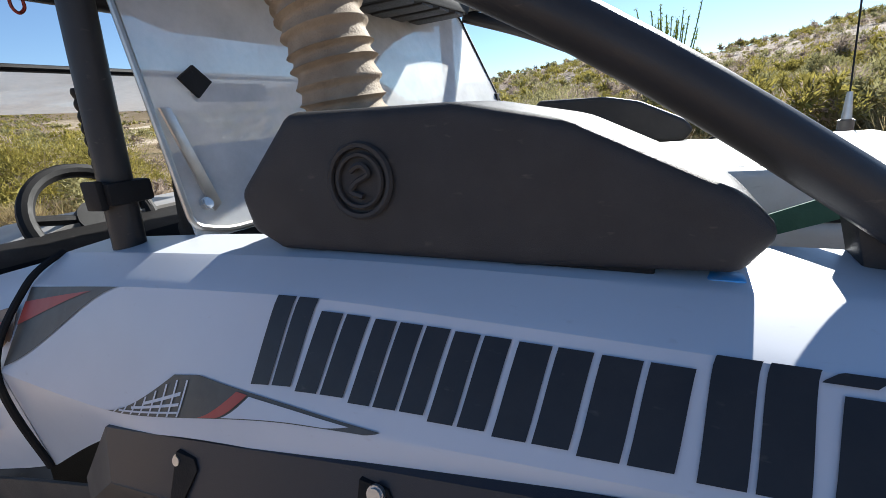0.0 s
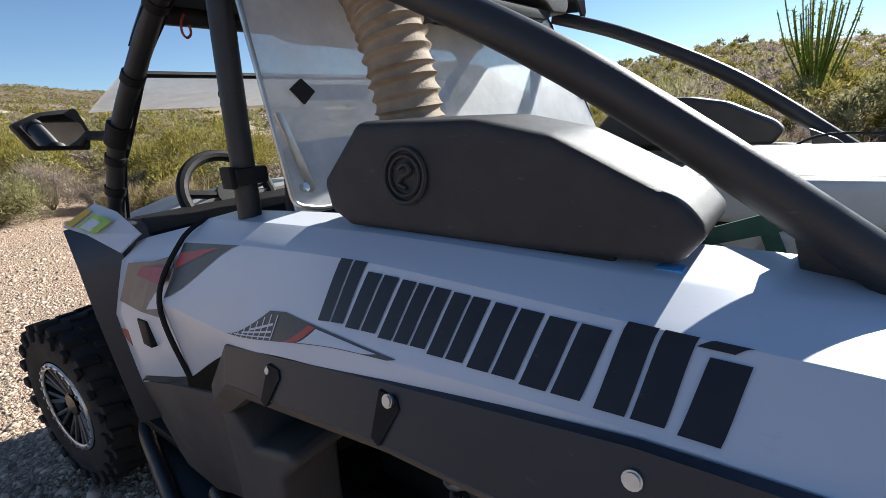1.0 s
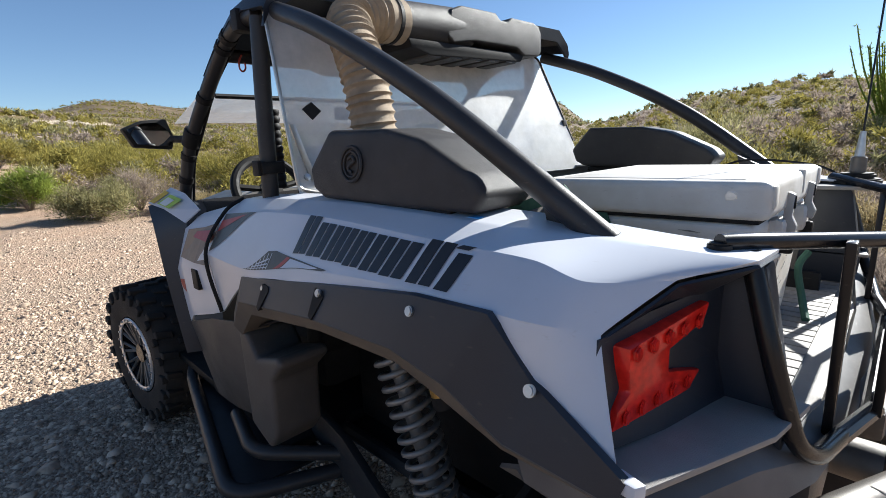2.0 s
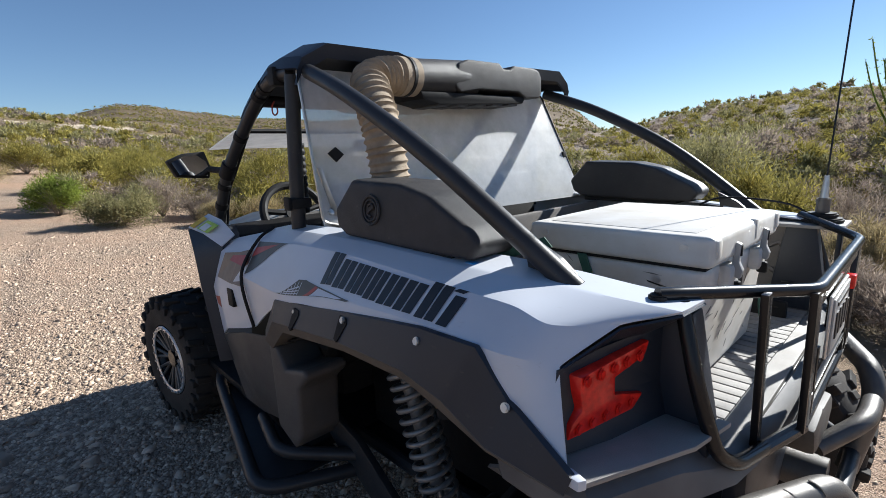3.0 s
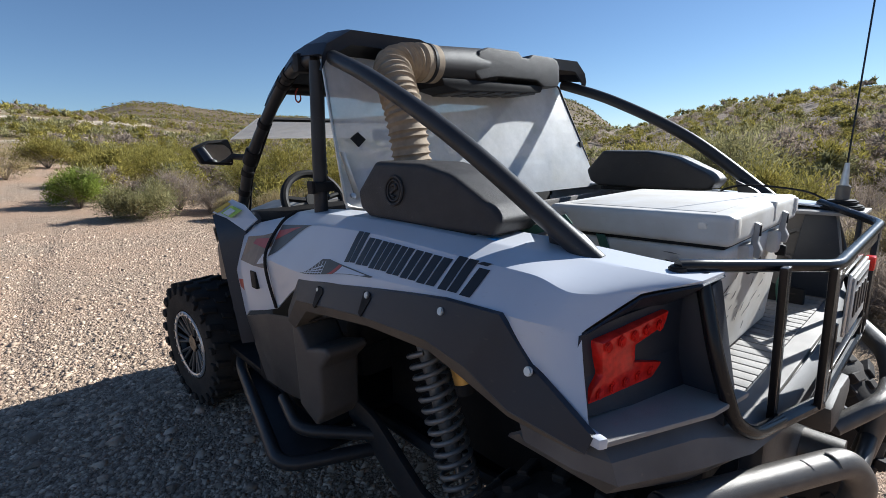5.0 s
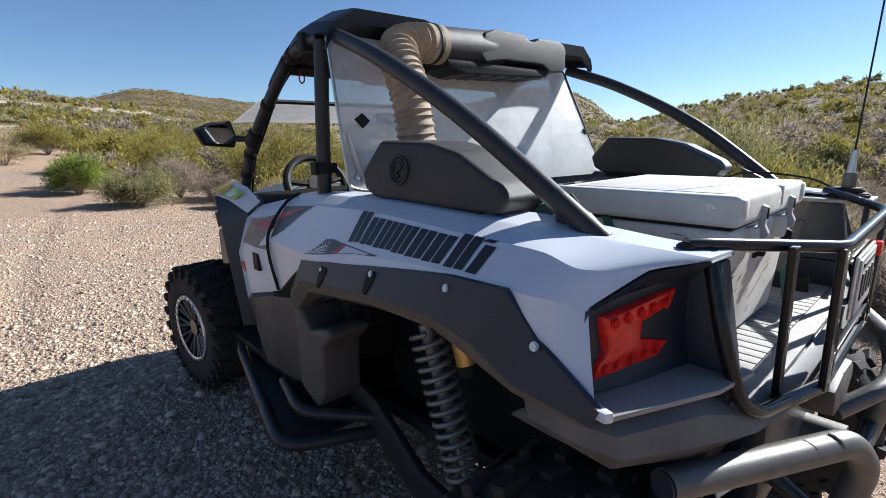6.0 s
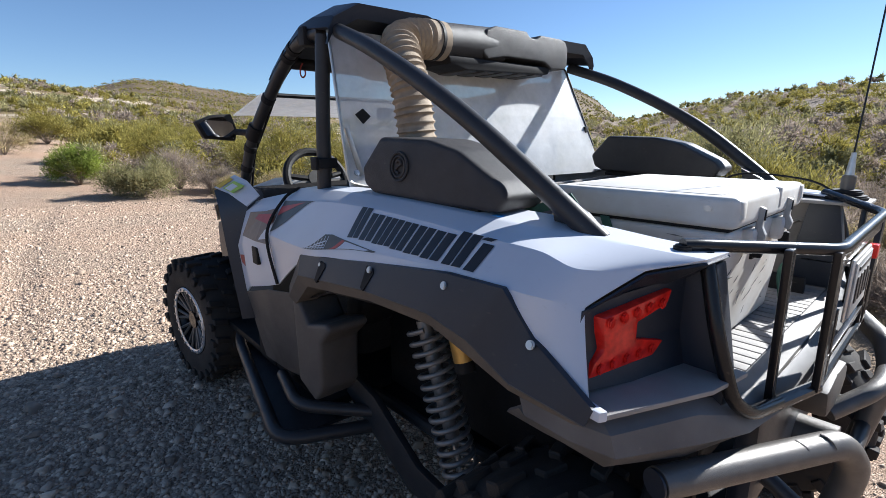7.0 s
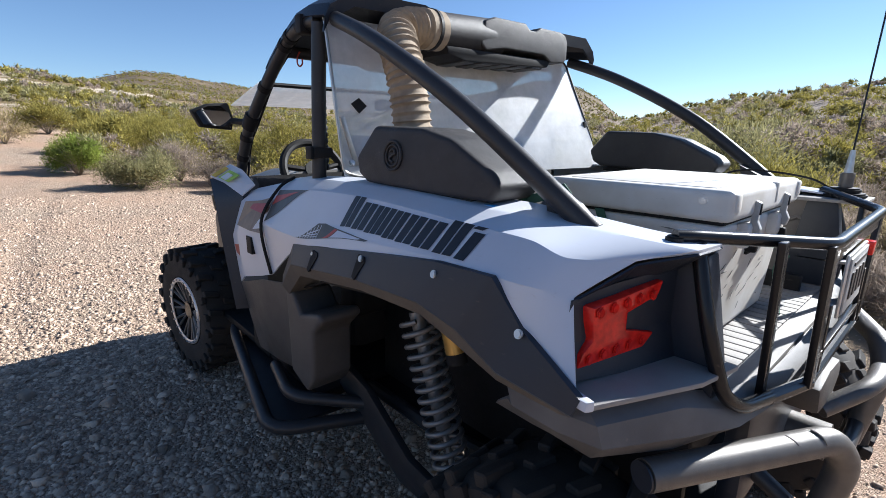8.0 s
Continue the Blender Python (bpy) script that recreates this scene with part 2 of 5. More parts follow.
# skyline bearings and elevations in degrees, fitted to the camera's view
NEAR_B = (-180, -60, -5, 2, 4, 6, 8, 10, 15, 20, 30, 50, 60, 64, 68, 72.5, 77, 81, 84, 88, 94, 100, 104, 130, 170, 180)
NEAR_E = (3, 4, 6.0, 5.5, 5.2, 4.9, 4.7, 4.4, 3.5, 2.8, 2.2, 2.0, 1.6, 1.6, 2.6, 3.4, 4.0, 4.8, 4.9, 4.6, 4.4, 4.9, 5.6, 7.0, 4, 3)
FAR_B = (-180, -20, 0, 6, 8.3, 10.2, 13, 15.5, 20.4, 30, 45, 52, 55, 57.6, 59.5, 62, 63.8, 68, 90, 180)
FAR_E = (2, 3, 3.8, 4.7, 5.4, 5.9, 5.8, 5.4, 4.7, 4.0, 4.4, 6.0, 6.1, 5.1, 4.1, 2.0, 1.4, 1.2, 1.2, 2)
# where the camera stands; ground, hills and plants are set out from here
VIEWPOINT = np.array((-1.4, -0.5, 1.4))
NOISE = [(rng.normal(size=2), rng.uniform(0, 6.28), k) for k in (0.02, 0.05, 0.11, 0.25, 0.6) for _ in range(5)]


def height(x, y):
    x, y = np.asarray(x, float), np.asarray(y, float)
    dx, dy = x - VIEWPOINT[0], y - VIEWPOINT[1]
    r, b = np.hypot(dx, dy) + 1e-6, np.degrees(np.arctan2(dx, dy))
    r1 = np.interp(b, (-30, 10, 30, 60, 80, 110), (100, 115, 130, 110, 80, 75))
    t1 = np.clip((r - 5) / (r1 - 5), 0, 1)
    z1 = (r1 * np.tan(np.radians(np.interp(b, NEAR_B, NEAR_E))) + 1.4) * t1 ** 1.25 * (1 - 0.5 * smooth01((r - r1) / 90))
    r2 = 330.0
    t2 = np.clip((r - 60) / (r2 - 60), 0, 1)
    z2 = (r2 * np.tan(np.radians(np.interp(b, FAR_B, FAR_E))) + 1.4) * t2 ** 1.2 * (1 - 0.8 * smooth01((r - r2) / 400))
    z = np.maximum(z1, z2)
    rut = sum(-0.035 * np.exp(-((x - c_ - 0.012 * (y - 3) ** 2 * np.sign(14 - y)) / 0.16) ** 2) for c_ in (-3.1, -1.75)) * smooth01((y - 3.4) / 1.5) * smooth01((14 - y) / 3)
    z = z + rut
    n = sum(np.sin((d[0] * x + d[1] * y) * k * 2 + p) / (k * 60) for d, p, k in NOISE)
    return z + n * smooth01((r - 9) / 40) * 0.35 + 0.02 * np.sin(x * 1.1 + 0.6) * np.sin(y * 0.7) * smooth01((r - 5) / 4)


def bare(x, y):
    """The gravel track and the turnout round the vehicle, free of plants."""
    return ((y < 13 + 0.4 * np.sin(x * 1.3)) & (x < 2.4 + 0.3 * np.sin(y * 1.1))) | ((x < 0.25 - 0.01 * y + 0.5 * np.sin(y * 0.35)) & (y < 34))


def from_arrays(name, v, f, mat, label="", category="", kind="", smooth=False):
    me = bpy.data.meshes.new(name)
    v, f = np.asarray(v, np.float32), np.asarray(f, np.int32)
    me.vertices.add(len(v))
    me.vertices.foreach_set("co", v.ravel())
    k = f.shape[1]
    me.loops.add(f.size)
    me.loops.foreach_set("vertex_index", f.ravel())
    me.polygons.add(len(f))
    me.polygons.foreach_set("loop_start", np.arange(0, f.size, k, dtype=np.int32))
    me.polygons.foreach_set("loop_total", np.full(len(f), k, np.int32))
    me.update(calc_edges=True)
    if smooth:
        me.shade_smooth()
    me.materials.append(mat)
    return tagged(new(name, me), label, category, "", kind)


def ground_material():
    m = bpy.data.materials.new("desert_gravel")
    m.use_nodes = True
    n, l = m.node_tree.nodes, m.node_tree.links
    p = n["Principled BSDF"]
    p.inputs["Roughness"].default_value = 0.9
    p.inputs["Specular IOR Level"].default_value = 0.2
    co = n.new("ShaderNodeNewGeometry")

    def tex(kind, scale, detail=5):
        t = n.new(kind)
        t.inputs["Scale"].default_value = scale
        if kind == "ShaderNodeTexNoise":
            t.inputs["Detail"].default_value = detail
        l.new(co.outputs["Position"], t.inputs["Vector"])
        return t

    def mixed(fac, a, b):
        x = n.new("ShaderNodeMix")
        x.data_type = "RGBA"
        for key, val in (("Factor", fac), ("A", a), ("B", b)):
            if hasattr(val, "links"):
                l.new(val, x.inputs[key])
            else:
                x.inputs[key].default_value = val
        return x.outputs["Result"]

    def ranged(val, lo, hi, a=0.0, b=1.0):
        r = n.new("ShaderNodeMapRange")
        for key, v in zip(("From Min", "From Max", "To Min", "To Max"), (lo, hi, a, b)):
            r.inputs[key].default_value = v
        l.new(val, r.inputs["Value"])
        return r.outputs[0]

    peb = tex("ShaderNodeTexVoronoi", 42)
    peb2 = tex("ShaderNodeTexVoronoi", 120)
    grain = tex("ShaderNodeTexNoise", 160, 8)
    broad = tex("ShaderNodeTexNoise", 0.5, 8)
    patch = tex("ShaderNodeTexNoise", 0.07, 8)
    sep = n.new("ShaderNodeSeparateColor")
    l.new(peb.outputs["Color"], sep.inputs[0])
    c = mixed(ranged(sep.outputs[0], 0, 1), (0.64, 0.46, 0.315, 1), (0.92, 0.74, 0.57, 1))
    gap_shade = n.new("ShaderNodeTexVoronoi")
    gap_shade.feature = "DISTANCE_TO_EDGE"
    gap_shade.inputs["Scale"].default_value = 42
    l.new(co.outputs["Position"], gap_shade.inputs["Vector"])
    # darker grit in the pebble gaps, doubling as painted shade between stones
    c = mixed(ranged(gap_shade.outputs["Distance"], 0.0, 0.16, 0.9, 0.0), c, (0.13, 0.085, 0.058, 1))
    c = mixed(ranged(sep.outputs[1], 0.72, 1.0, 0.0, 0.6), c, (0.20, 0.155, 0.125, 1))
    c = mixed(ranged(grain.outputs["Fac"], 0.35, 0.7, 0, 0.5), c, (0.36, 0.26, 0.18, 1))
    c = mixed(ranged(broad.outputs["Fac"], 0.36, 0.66, 0, 0.75), c, (0.62, 0.41, 0.28, 1))
    far = mixed(ranged(patch.outputs["Fac"], 0.50, 0.57), (0.27, 0.195, 0.115, 1), (0.66, 0.55, 0.43, 1))
    far = mixed(ranged(broad.outputs["Fac"], 0.42, 0.62, 0, 0.6), far, (0.19, 0.155, 0.06, 1))
    side_ = n.new("ShaderNodeSeparateXYZ")
    l.new(co.outputs["Position"], side_.inputs[0])
    lean_ = n.new("ShaderNodeMath")
    lean_.operation = "MULTIPLY_ADD"
    l.new(side_.outputs["Y"], lean_.inputs[0])
    lean_.inputs[1].default_value = -0.9
    l.new(side_.outputs["X"], lean_.inputs[2])
    stony = mixed(ranged(broad.outputs["Fac"], 0.38, 0.62), (0.20, 0.155, 0.125, 1), (0.36, 0.285, 0.225, 1))
    far = mixed(ranged(lean_.outputs[0], 0.0, 12.0, 0, 0.85), far, stony)
    xyz = n.new("ShaderNodeSeparateXYZ")
    l.new(co.outputs["Position"], xyz.inputs[0])
    edge = n.new("ShaderNodeMath")
    edge.operation = "ADD"
    l.new(ranged(xyz.outputs["X"], 1.7, 3.4), edge.inputs[0])
    l.new(ranged(xyz.outputs["Z"], 1.6, 3.0), edge.inputs[1])
    edge.use_clamp = True
    dist = n.new("ShaderNodeVectorMath")
    dist.operation = "LENGTH"
    l.new(co.outputs["Position"], dist.inputs[0])
    far = mixed(ranged(dist.outputs["Value"], 105, 210, 0, 0.9), far, (0.125, 0.090, 0.050, 1))
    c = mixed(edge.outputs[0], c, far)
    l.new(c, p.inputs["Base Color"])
    h1 = n.new("ShaderNodeMath")
    h1.operation = "MULTIPLY_ADD"
    l.new(peb.outputs["Distance"], h1.inputs[0])
    h1.inputs[1].default_value = -1.0
    l.new(grain.outputs["Fac"], h1.inputs[2])
    h2 = n.new("ShaderNodeMath")
    h2.operation = "SUBTRACT"
    l.new(h1.outputs[0], h2.inputs[0])
    l.new(peb2.outputs["Distance"], h2.inputs[1])
    bn = n.new("ShaderNodeBump")
    bn.inputs["Strength"].default_value, bn.inputs["Distance"].default_value = 1.0, 0.022
    l.new(h2.outputs[0], bn.inputs["Height"])
    l.new(bn.outputs[0], p.inputs["Normal"])
    return m


def build_ground():
    radii = np.concatenate(([0.0], np.geomspace(0.6, 3200, 210)))
    turns = np.radians(np.concatenate((np.arange(-25, 120, 0.6), np.arange(120, 335, 5.0))))
    rr, aa = np.meshgrid(radii, turns, indexing="ij")
    x, y = VIEWPOINT[0] + rr * np.sin(aa), VIEWPOINT[1] + rr * np.cos(aa)
    v = np.stack((x, y, height(x, y)), -1).reshape(-1, 3)
    nr, na = rr.shape
    i, j = np.meshgrid(np.arange(nr - 1), np.arange(na), indexing="ij")
    k = (j + 1) % na
    f = np.stack((i * na + j, (i + 1) * na + j, (i + 1) * na + k, i * na + k), -1).reshape(-1, 4)
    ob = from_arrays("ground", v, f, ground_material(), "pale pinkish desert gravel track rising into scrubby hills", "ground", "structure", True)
    return ob


build_ground()


def leaf_material(name, a, b, rough=0.7):
    m = material(name, a, rough, second=b, scale=3, amount=1.0, per_object=0.42, spec=0.12)
    n, l = m.node_tree.nodes, m.node_tree.links
    thin = n.new("ShaderNodeBsdfTranslucent")
    l.new(n["Principled BSDF"].inputs["Base Color"].links[0].from_socket, thin.inputs["Color"])
    both = n.new("ShaderNodeMixShader")
    both.inputs["Fac"].default_value = 0.38
    l.new(n["Principled BSDF"].outputs[0], both.inputs[1])
    l.new(thin.outputs[0], both.inputs[2])
    l.new(both.outputs[0], n["Material Output"].inputs["Surface"])
    return m


CREOSOTE = leaf_material("creosote_leaf", (0.36, 0.30, 0.075), (0.20, 0.18, 0.05))
LEAFGREEN = leaf_material("fresh_green_leaf", (0.30, 0.35, 0.07), (0.17, 0.22, 0.045))
SAGE = leaf_material("grey_green_leaf", (0.36, 0.325, 0.16), (0.21, 0.20, 0.09))
DRYTWIG = leaf_material("dry_twig", (0.42, 0.34, 0.27), (0.25, 0.20, 0.16))
STRAW = leaf_material("straw_grass", (0.42, 0.34, 0.18), (0.32, 0.25, 0.13))
ROCK = material("desert_stone", (0.54, 0.41, 0.30), 0.85, second=(0.34, 0.25, 0.185), scale=15, amount=1.0, bump=0.5, bump_scale=120, per_object=0.5, spec=0.15)


PHI = (1 + 5 ** 0.5) / 2
ICO = np.array([(-1, PHI, 0), (1, PHI, 0), (-1, -PHI, 0), (1, -PHI, 0), (0, -1, PHI), (0, 1, PHI), (0, -1, -PHI), (0, 1, -PHI), (PHI, 0, -1), (PHI, 0, 1), (-PHI, 0, -1), (-PHI, 0, 1)]) / (1 + PHI ** 2) ** 0.5
ICO_FACES = np.array([(0, 11, 5), (0, 5, 1), (0, 1, 7), (0, 7, 10), (0, 10, 11), (1, 5, 9), (5, 11, 4), (11, 10, 2), (10, 7, 6), (7, 1, 8), (3, 9, 4), (3, 4, 2), (3, 2, 6), (3, 6, 8), (3, 8, 9), (4, 9, 5), (2, 4, 11), (6, 2, 10), (8, 6, 7), (9, 8, 1)])


def leaf_cloud(count, size, rng_, spread=1.0, tall=0.8, lumps=8, narrow=0.45, core=0.0, inner=0.35, rise=0.45):
    """A shrub about 1 m wide: uneven lumps of foliage, each larger leaves within and a coat of small ones, as loose triangles."""
    a = rng_.uniform(0, 2 * np.pi, lumps)
    out = rng_.uniform(0.05, 0.40, lumps) * spread
    rad = rng_.uniform(0.13, 0.25, lumps)
    cz = np.maximum(rad * 0.7, tall * rng_.uniform(0.35, 0.85, lumps) * (1 - 0.7 * (out / (0.46 * spread)) ** 2))
    c0 = np.stack((np.cos(a) * out, np.sin(a) * out, cz), 1)
    s = rng_.integers(0, lumps, count)
    d = rng_.normal(size=(count, 3))
    d[:, 2] += 0.35
    d /= np.linalg.norm(d, axis=1, keepdims=True)
    deep = rng_.uniform(0, 1, count) < inner
    p = c0[s] + d * (rad[s] * np.where(deep, rng_.uniform(0.1, 0.65, count), rng_.uniform(0.65, 1.15, count)))[:, None] * (1, 1, 0.9)
    p[:, 2] = np.abs(p[:, 2])
    g = d + rng_.normal(0, 0.75, (count, 3)) + (0, 0, rise)
    g /= np.linalg.norm(g, axis=1, keepdims=True)
    e = np.cross(g, rng_.normal(size=(count, 3)))
    e /= np.linalg.norm(e, axis=1, keepdims=True)
    z = size * rng_.uniform(0.6, 1.4, (count, 1)) * np.where(deep, 1.7, 1.0)[:, None]
    v = np.stack((p - e * z * narrow, p + e * z * narrow, p + g * z * 1.8), 1).reshape(-1, 3)
    if core:
        m = ICO[None] * (rad[:, None, None] * core) * rng_.uniform(0.55, 1.15, (lumps, 12, 1)) + c0[:, None, :]
        m[:, :, 2] = np.abs(m[:, :, 2])
        v = np.concatenate((v, m[:, ICO_FACES].reshape(-1, 3)))
    return v


def blade_tuft(count, rng_, tall=0.5, wide=0.012):
    a = rng_.uniform(0, 2 * np.pi, count)
    b = rng_.normal(0, 0.10, (count, 2))
    lean = rng_.uniform(0.05, 0.45, count)
    h = tall * rng_.uniform(0.5, 1.0, count)
    base = np.stack((b[:, 0], b[:, 1], np.zeros(count)), 1)
    side = np.stack((-np.sin(a), np.cos(a), np.zeros(count)), 1) * wide
    tip = base + np.stack((np.cos(a) * lean, np.sin(a) * lean, h), 1)
    return np.stack((base - side, base + side, tip), 1).reshape(-1, 3)


def scatter(name, templates, places, scales, mat, label, category):
    vs = []
    turns = rng.uniform(0, 2 * np.pi, len(places))
    for k, (p, sc, a) in enumerate(zip(places, scales, turns)):
        t = templates[k % len(templates)]
        ca, sa = math.cos(a) * sc, math.sin(a) * sc
        vs.append(np.stack((t[:, 0] * ca - t[:, 1] * sa + p[0], t[:, 0] * sa + t[:, 1] * ca + p[1], t[:, 2] * sc * rng.uniform(0.8, 1.15) + p[2]), 1))
    v = np.concatenate(vs)
    return from_arrays(name, v, np.arange(len(v)).reshape(-1, 3), mat, label, category, "stuff")


def spots(count, r0, r1, b0=-12, b1=118, power=1.0):
    r = r0 * (r1 / r0) ** (rng.uniform(0, 1, count) ** power)
    b = np.radians(rng.uniform(b0, b1, count))
    x, y = VIEWPOINT[0] + r * np.sin(b), VIEWPOINT[1] + r * np.cos(b)
    clump = np.sin(x * 0.13 + 1.3 * np.sin(y * 0.07)) + np.sin(y * 0.16 + 1.7 * np.sin(x * 0.06)) + 0.8 * np.sin((x + y) * 0.31) + rng.normal(0, 0.8, count)
    hidden = (np.degrees(b) > 27) & (np.degrees(b) < 52) & (rng.uniform(0, 1, count) < 0.6)
    keep = ~bare(x, y) & ~hidden & (clump > np.where(np.degrees(b) > 62, -0.15, -0.1))
    x, y, r = x[keep], y[keep], r[keep]
    return np.stack((x, y, height(x, y) - 0.03), 1), r


def build_scrub():
    big = [leaf_cloud(820, 0.034, rng, lumps=8, narrow=0.30) for _ in range(6)]
    mid = [leaf_cloud(170, 0.058, rng, tall=0.65, lumps=5, narrow=0.38) for _ in range(8)]
    low = [leaf_cloud(26, 0.085, rng, tall=0.5, lumps=2, core=0.8) for _ in range(8)]
    for name, mat, share, lab in (("creosote_scrub", CREOSOTE, 1.0, "olive green creosote scrub across the slopes"),
                                  ("sage_scrub", SAGE, 0.7, "grey green sage scrub on the slopes"),
                                  ("dry_scrub", DRYTWIG, 0.45, "bare brown dry twiggy scrub on the slopes")):
        pa, _ = spots(int(330 * share), 11, 30)
        pb, _ = spots(int(2500 * share), 26, 90)
        pc, _ = spots(int(7600 * share), 75, 420, power=0.8)
        pd, _ = spots(int(3400 * share), 170, 400, b0=-8, b1=28)
        pe, _ = spots(int(900 * share), 200, 400, b0=52, b1=66)
        pc = np.concatenate((pc, pd, pe))
        n = len(pa)
        scatter(name, big, pa, rng.uniform(0.7, 1.7, n), mat, lab + ", near", "scrub")
        scatter(name, mid, pb, rng.uniform(0.7, 1.6, len(pb)), mat, lab, "scrub")
        scatter(name, low, pc, rng.uniform(0.9, 2.0, len(pc)), mat, lab + ", far", "scrub")
    tufts = [blade_tuft(120, rng) for _ in range(4)]
    pg, _ = spots(420, 10, 45)
    scatter("dry_grass", tufts, pg, rng.uniform(0.6, 1.5, len(pg)), STRAW, "straw coloured dry grass tufts between the shrubs", "grass")


build_scrub()


def build_stones():
    n = 95000
    ring = np.array([(math.cos(a), math.sin(a), 0.0) for a in np.arange(4) * np.pi / 2])
    base = np.concatenate((ring, ring * 0.66 + (0, 0, 0.6)))
    faces = [(k, (k + 1) % 4, 4 + (k + 1) % 4) for k in range(4)] + [(k, 4 + (k + 1) % 4, 4 + k) for k in range(4)] + [(4, 5, 6), (4, 6, 7)]
    r = 1.3 * (11 / 1.3) ** rng.uniform(0, 1, n) ** 0.9
    b = np.radians(np.where(rng.uniform(0, 1, n) < 0.75, rng.normal(4, 17, n), rng.normal(30, 60, n)))
    x, y = VIEWPOINT[0] + r * np.sin(b), VIEWPOINT[1] + r * np.cos(b)
    s = 0.0078 * np.exp(rng.normal(0, 0.42, n)) * np.where(rng.uniform(0, 1, n) < 0.004, 2.0, 1) * (0.95 + 0.015 * r)
    v = base[None] + rng.normal(0, 0.22, (n, 8, 3)) * (1, 1, 0.5)
    v *= (s[:, None] * rng.uniform(0.7, 1.4, (n, 3)))[:, None, :]
    v += np.stack((x, y, height(x, y) - 0.002), 1)[:, None, :]
    f = np.array(faces)[None] + (np.arange(n) * 8)[:, None, None]
    from_arrays("gravel_stones", v.reshape(-1, 3), f.reshape(-1, 3), ROCK, "loose angular pinkish grey gravel stones", "gravel", "stuff")


build_stones()


def bush(name, x, y, wide, tall, mat, count, label, size=0.022, twigs=True, narrow=0.35):
    z = float(height(x, y))
    root = tagged(empty(name, (x, y, z - 0.02)), label, "bush", name.replace("_", " ") + " plants round the turnout")
    leafy = narrow > 0.2
    v = leaf_cloud(int(count * 1.5), size * (1.25 if leafy else 0.9) / wide, rng, 1.0, tall / wide, 14, 0.24 if leafy else narrow, rise=0.9) * wide
    ob = from_arrays("foliage", v, np.arange(len(v)).reshape(-1, 3), mat)
    ob.parent = root
    if twigs:
        b = bmesh.new()
        for _ in range(34):
            a, o, h = rng.uniform(0, 6.28), rng.uniform(0.1, 0.45) * wide, rng.uniform(0.5, 0.9) * tall
            p = [(0.02 * math.cos(a), 0.02 * math.sin(a), 0), (o * 0.45 * math.cos(a + 0.2), o * 0.45 * math.sin(a + 0.2), h * 0.55), (o * math.cos(a), o * math.sin(a), h)]
            tube(curve_points(p, 3), 0.006, 4, b, radius=lambda t: 0.009 * (1 - 0.8 * t))
        part("branch", b, DRYTWIG, root, smooth=0)
    return root


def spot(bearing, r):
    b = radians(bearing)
    return VIEWPOINT[0] + r * math.sin(b), VIEWPOINT[1] + r * math.cos(b)


bush("bright_green_bush", *spot(4.1, 13.6), 1.35, 0.95, LEAFGREEN, 9000, "bright green feathery bush at the edge of the track")
bush("grey_green_bush", *spot(9.0, 11.6), 1.5, 0.75, SAGE, 8000, "low grey green shrub beside the gravel track")
bush("dry_bush", *spot(12.6, 12.6), 1.6, 1.05, DRYTWIG, 4200, "bare greyish brown dry bush beside the track", 0.03, narrow=0.10)
bush("dry_bush", *spot(15.6, 11.9), 1.3, 0.8, DRYTWIG, 3600, "bare greyish brown dry bush beside the track", 0.03, narrow=0.10)
bush("straw_bush", *spot(18.0, 10.8), 0.9, 0.6, STRAW, 2400, "straw coloured dry grass clump beside the track", 0.05, narrow=0.08)
bush("straw_bush", *spot(-0.6, 20.5), 1.6, 1.1, STRAW, 2600, "pale dry bush at the bend of the track", 0.05, narrow=0.08)
bush("creosote_bush", *spot(24, 12.5), 2.6, 1.7, CREOSOTE, 9000, "large olive green creosote bush ahead of the vehicle")
bush("creosote_bush", *spot(30, 13.5), 2.8, 1.6, CREOSOTE, 9000, "large olive green creosote bush ahead of the vehicle")
bush("creosote_bush", *spot(20, 15.5), 2.4, 1.5, CREOSOTE, 8000, "large olive green creosote bush ahead of the vehicle")
bush("straw_bush", *spot(23, 10.2), 1.2, 0.75, STRAW, 3000, "straw coloured dry grass clump beside the track", 0.05, narrow=0.08)
bush("mesquite_bush", *spot(73, 8.6), 2.6, 1.5, SAGE, 9000, "sprawling grey green mesquite beside the vehicle")
bush("mesquite_bush", *spot(78.5, 7.6), 2.0, 1.1, CREOSOTE, 7000, "sprawling yellow green mesquite beside the vehicle")
bush("mesquite_bush", *spot(68, 10.5), 2.4, 1.6, CREOSOTE, 8000, "sprawling olive green mesquite beyond the vehicle")
bush("straw_bush", *spot(86.5, 6.2), 0.9, 0.8, STRAW, 3000, "yellow dry weeds at the edge of the gravel", 0.04, narrow=0.10)

for bearing_, far_, wide_, tall_ in ((6.5, 18, 2.4, 1.0), (10.0, 19.5, 2.8, 1.2), (13.0, 17.0, 2.6, 1.15), (16.0, 18.5, 2.8, 1.2), (19.0, 20.0, 2.6, 1.1), (9.0, 24.0, 3.0, 1.3), (14.5, 25.0, 3.2, 1.3), (2.5, 24.0, 2.6, 1.1)):
    bush("creosote_bush", *spot(bearing_, far_), wide_, tall_, CREOSOTE, 5200, "spreading yellow green creosote bush on the flat beyond the track", 0.03)
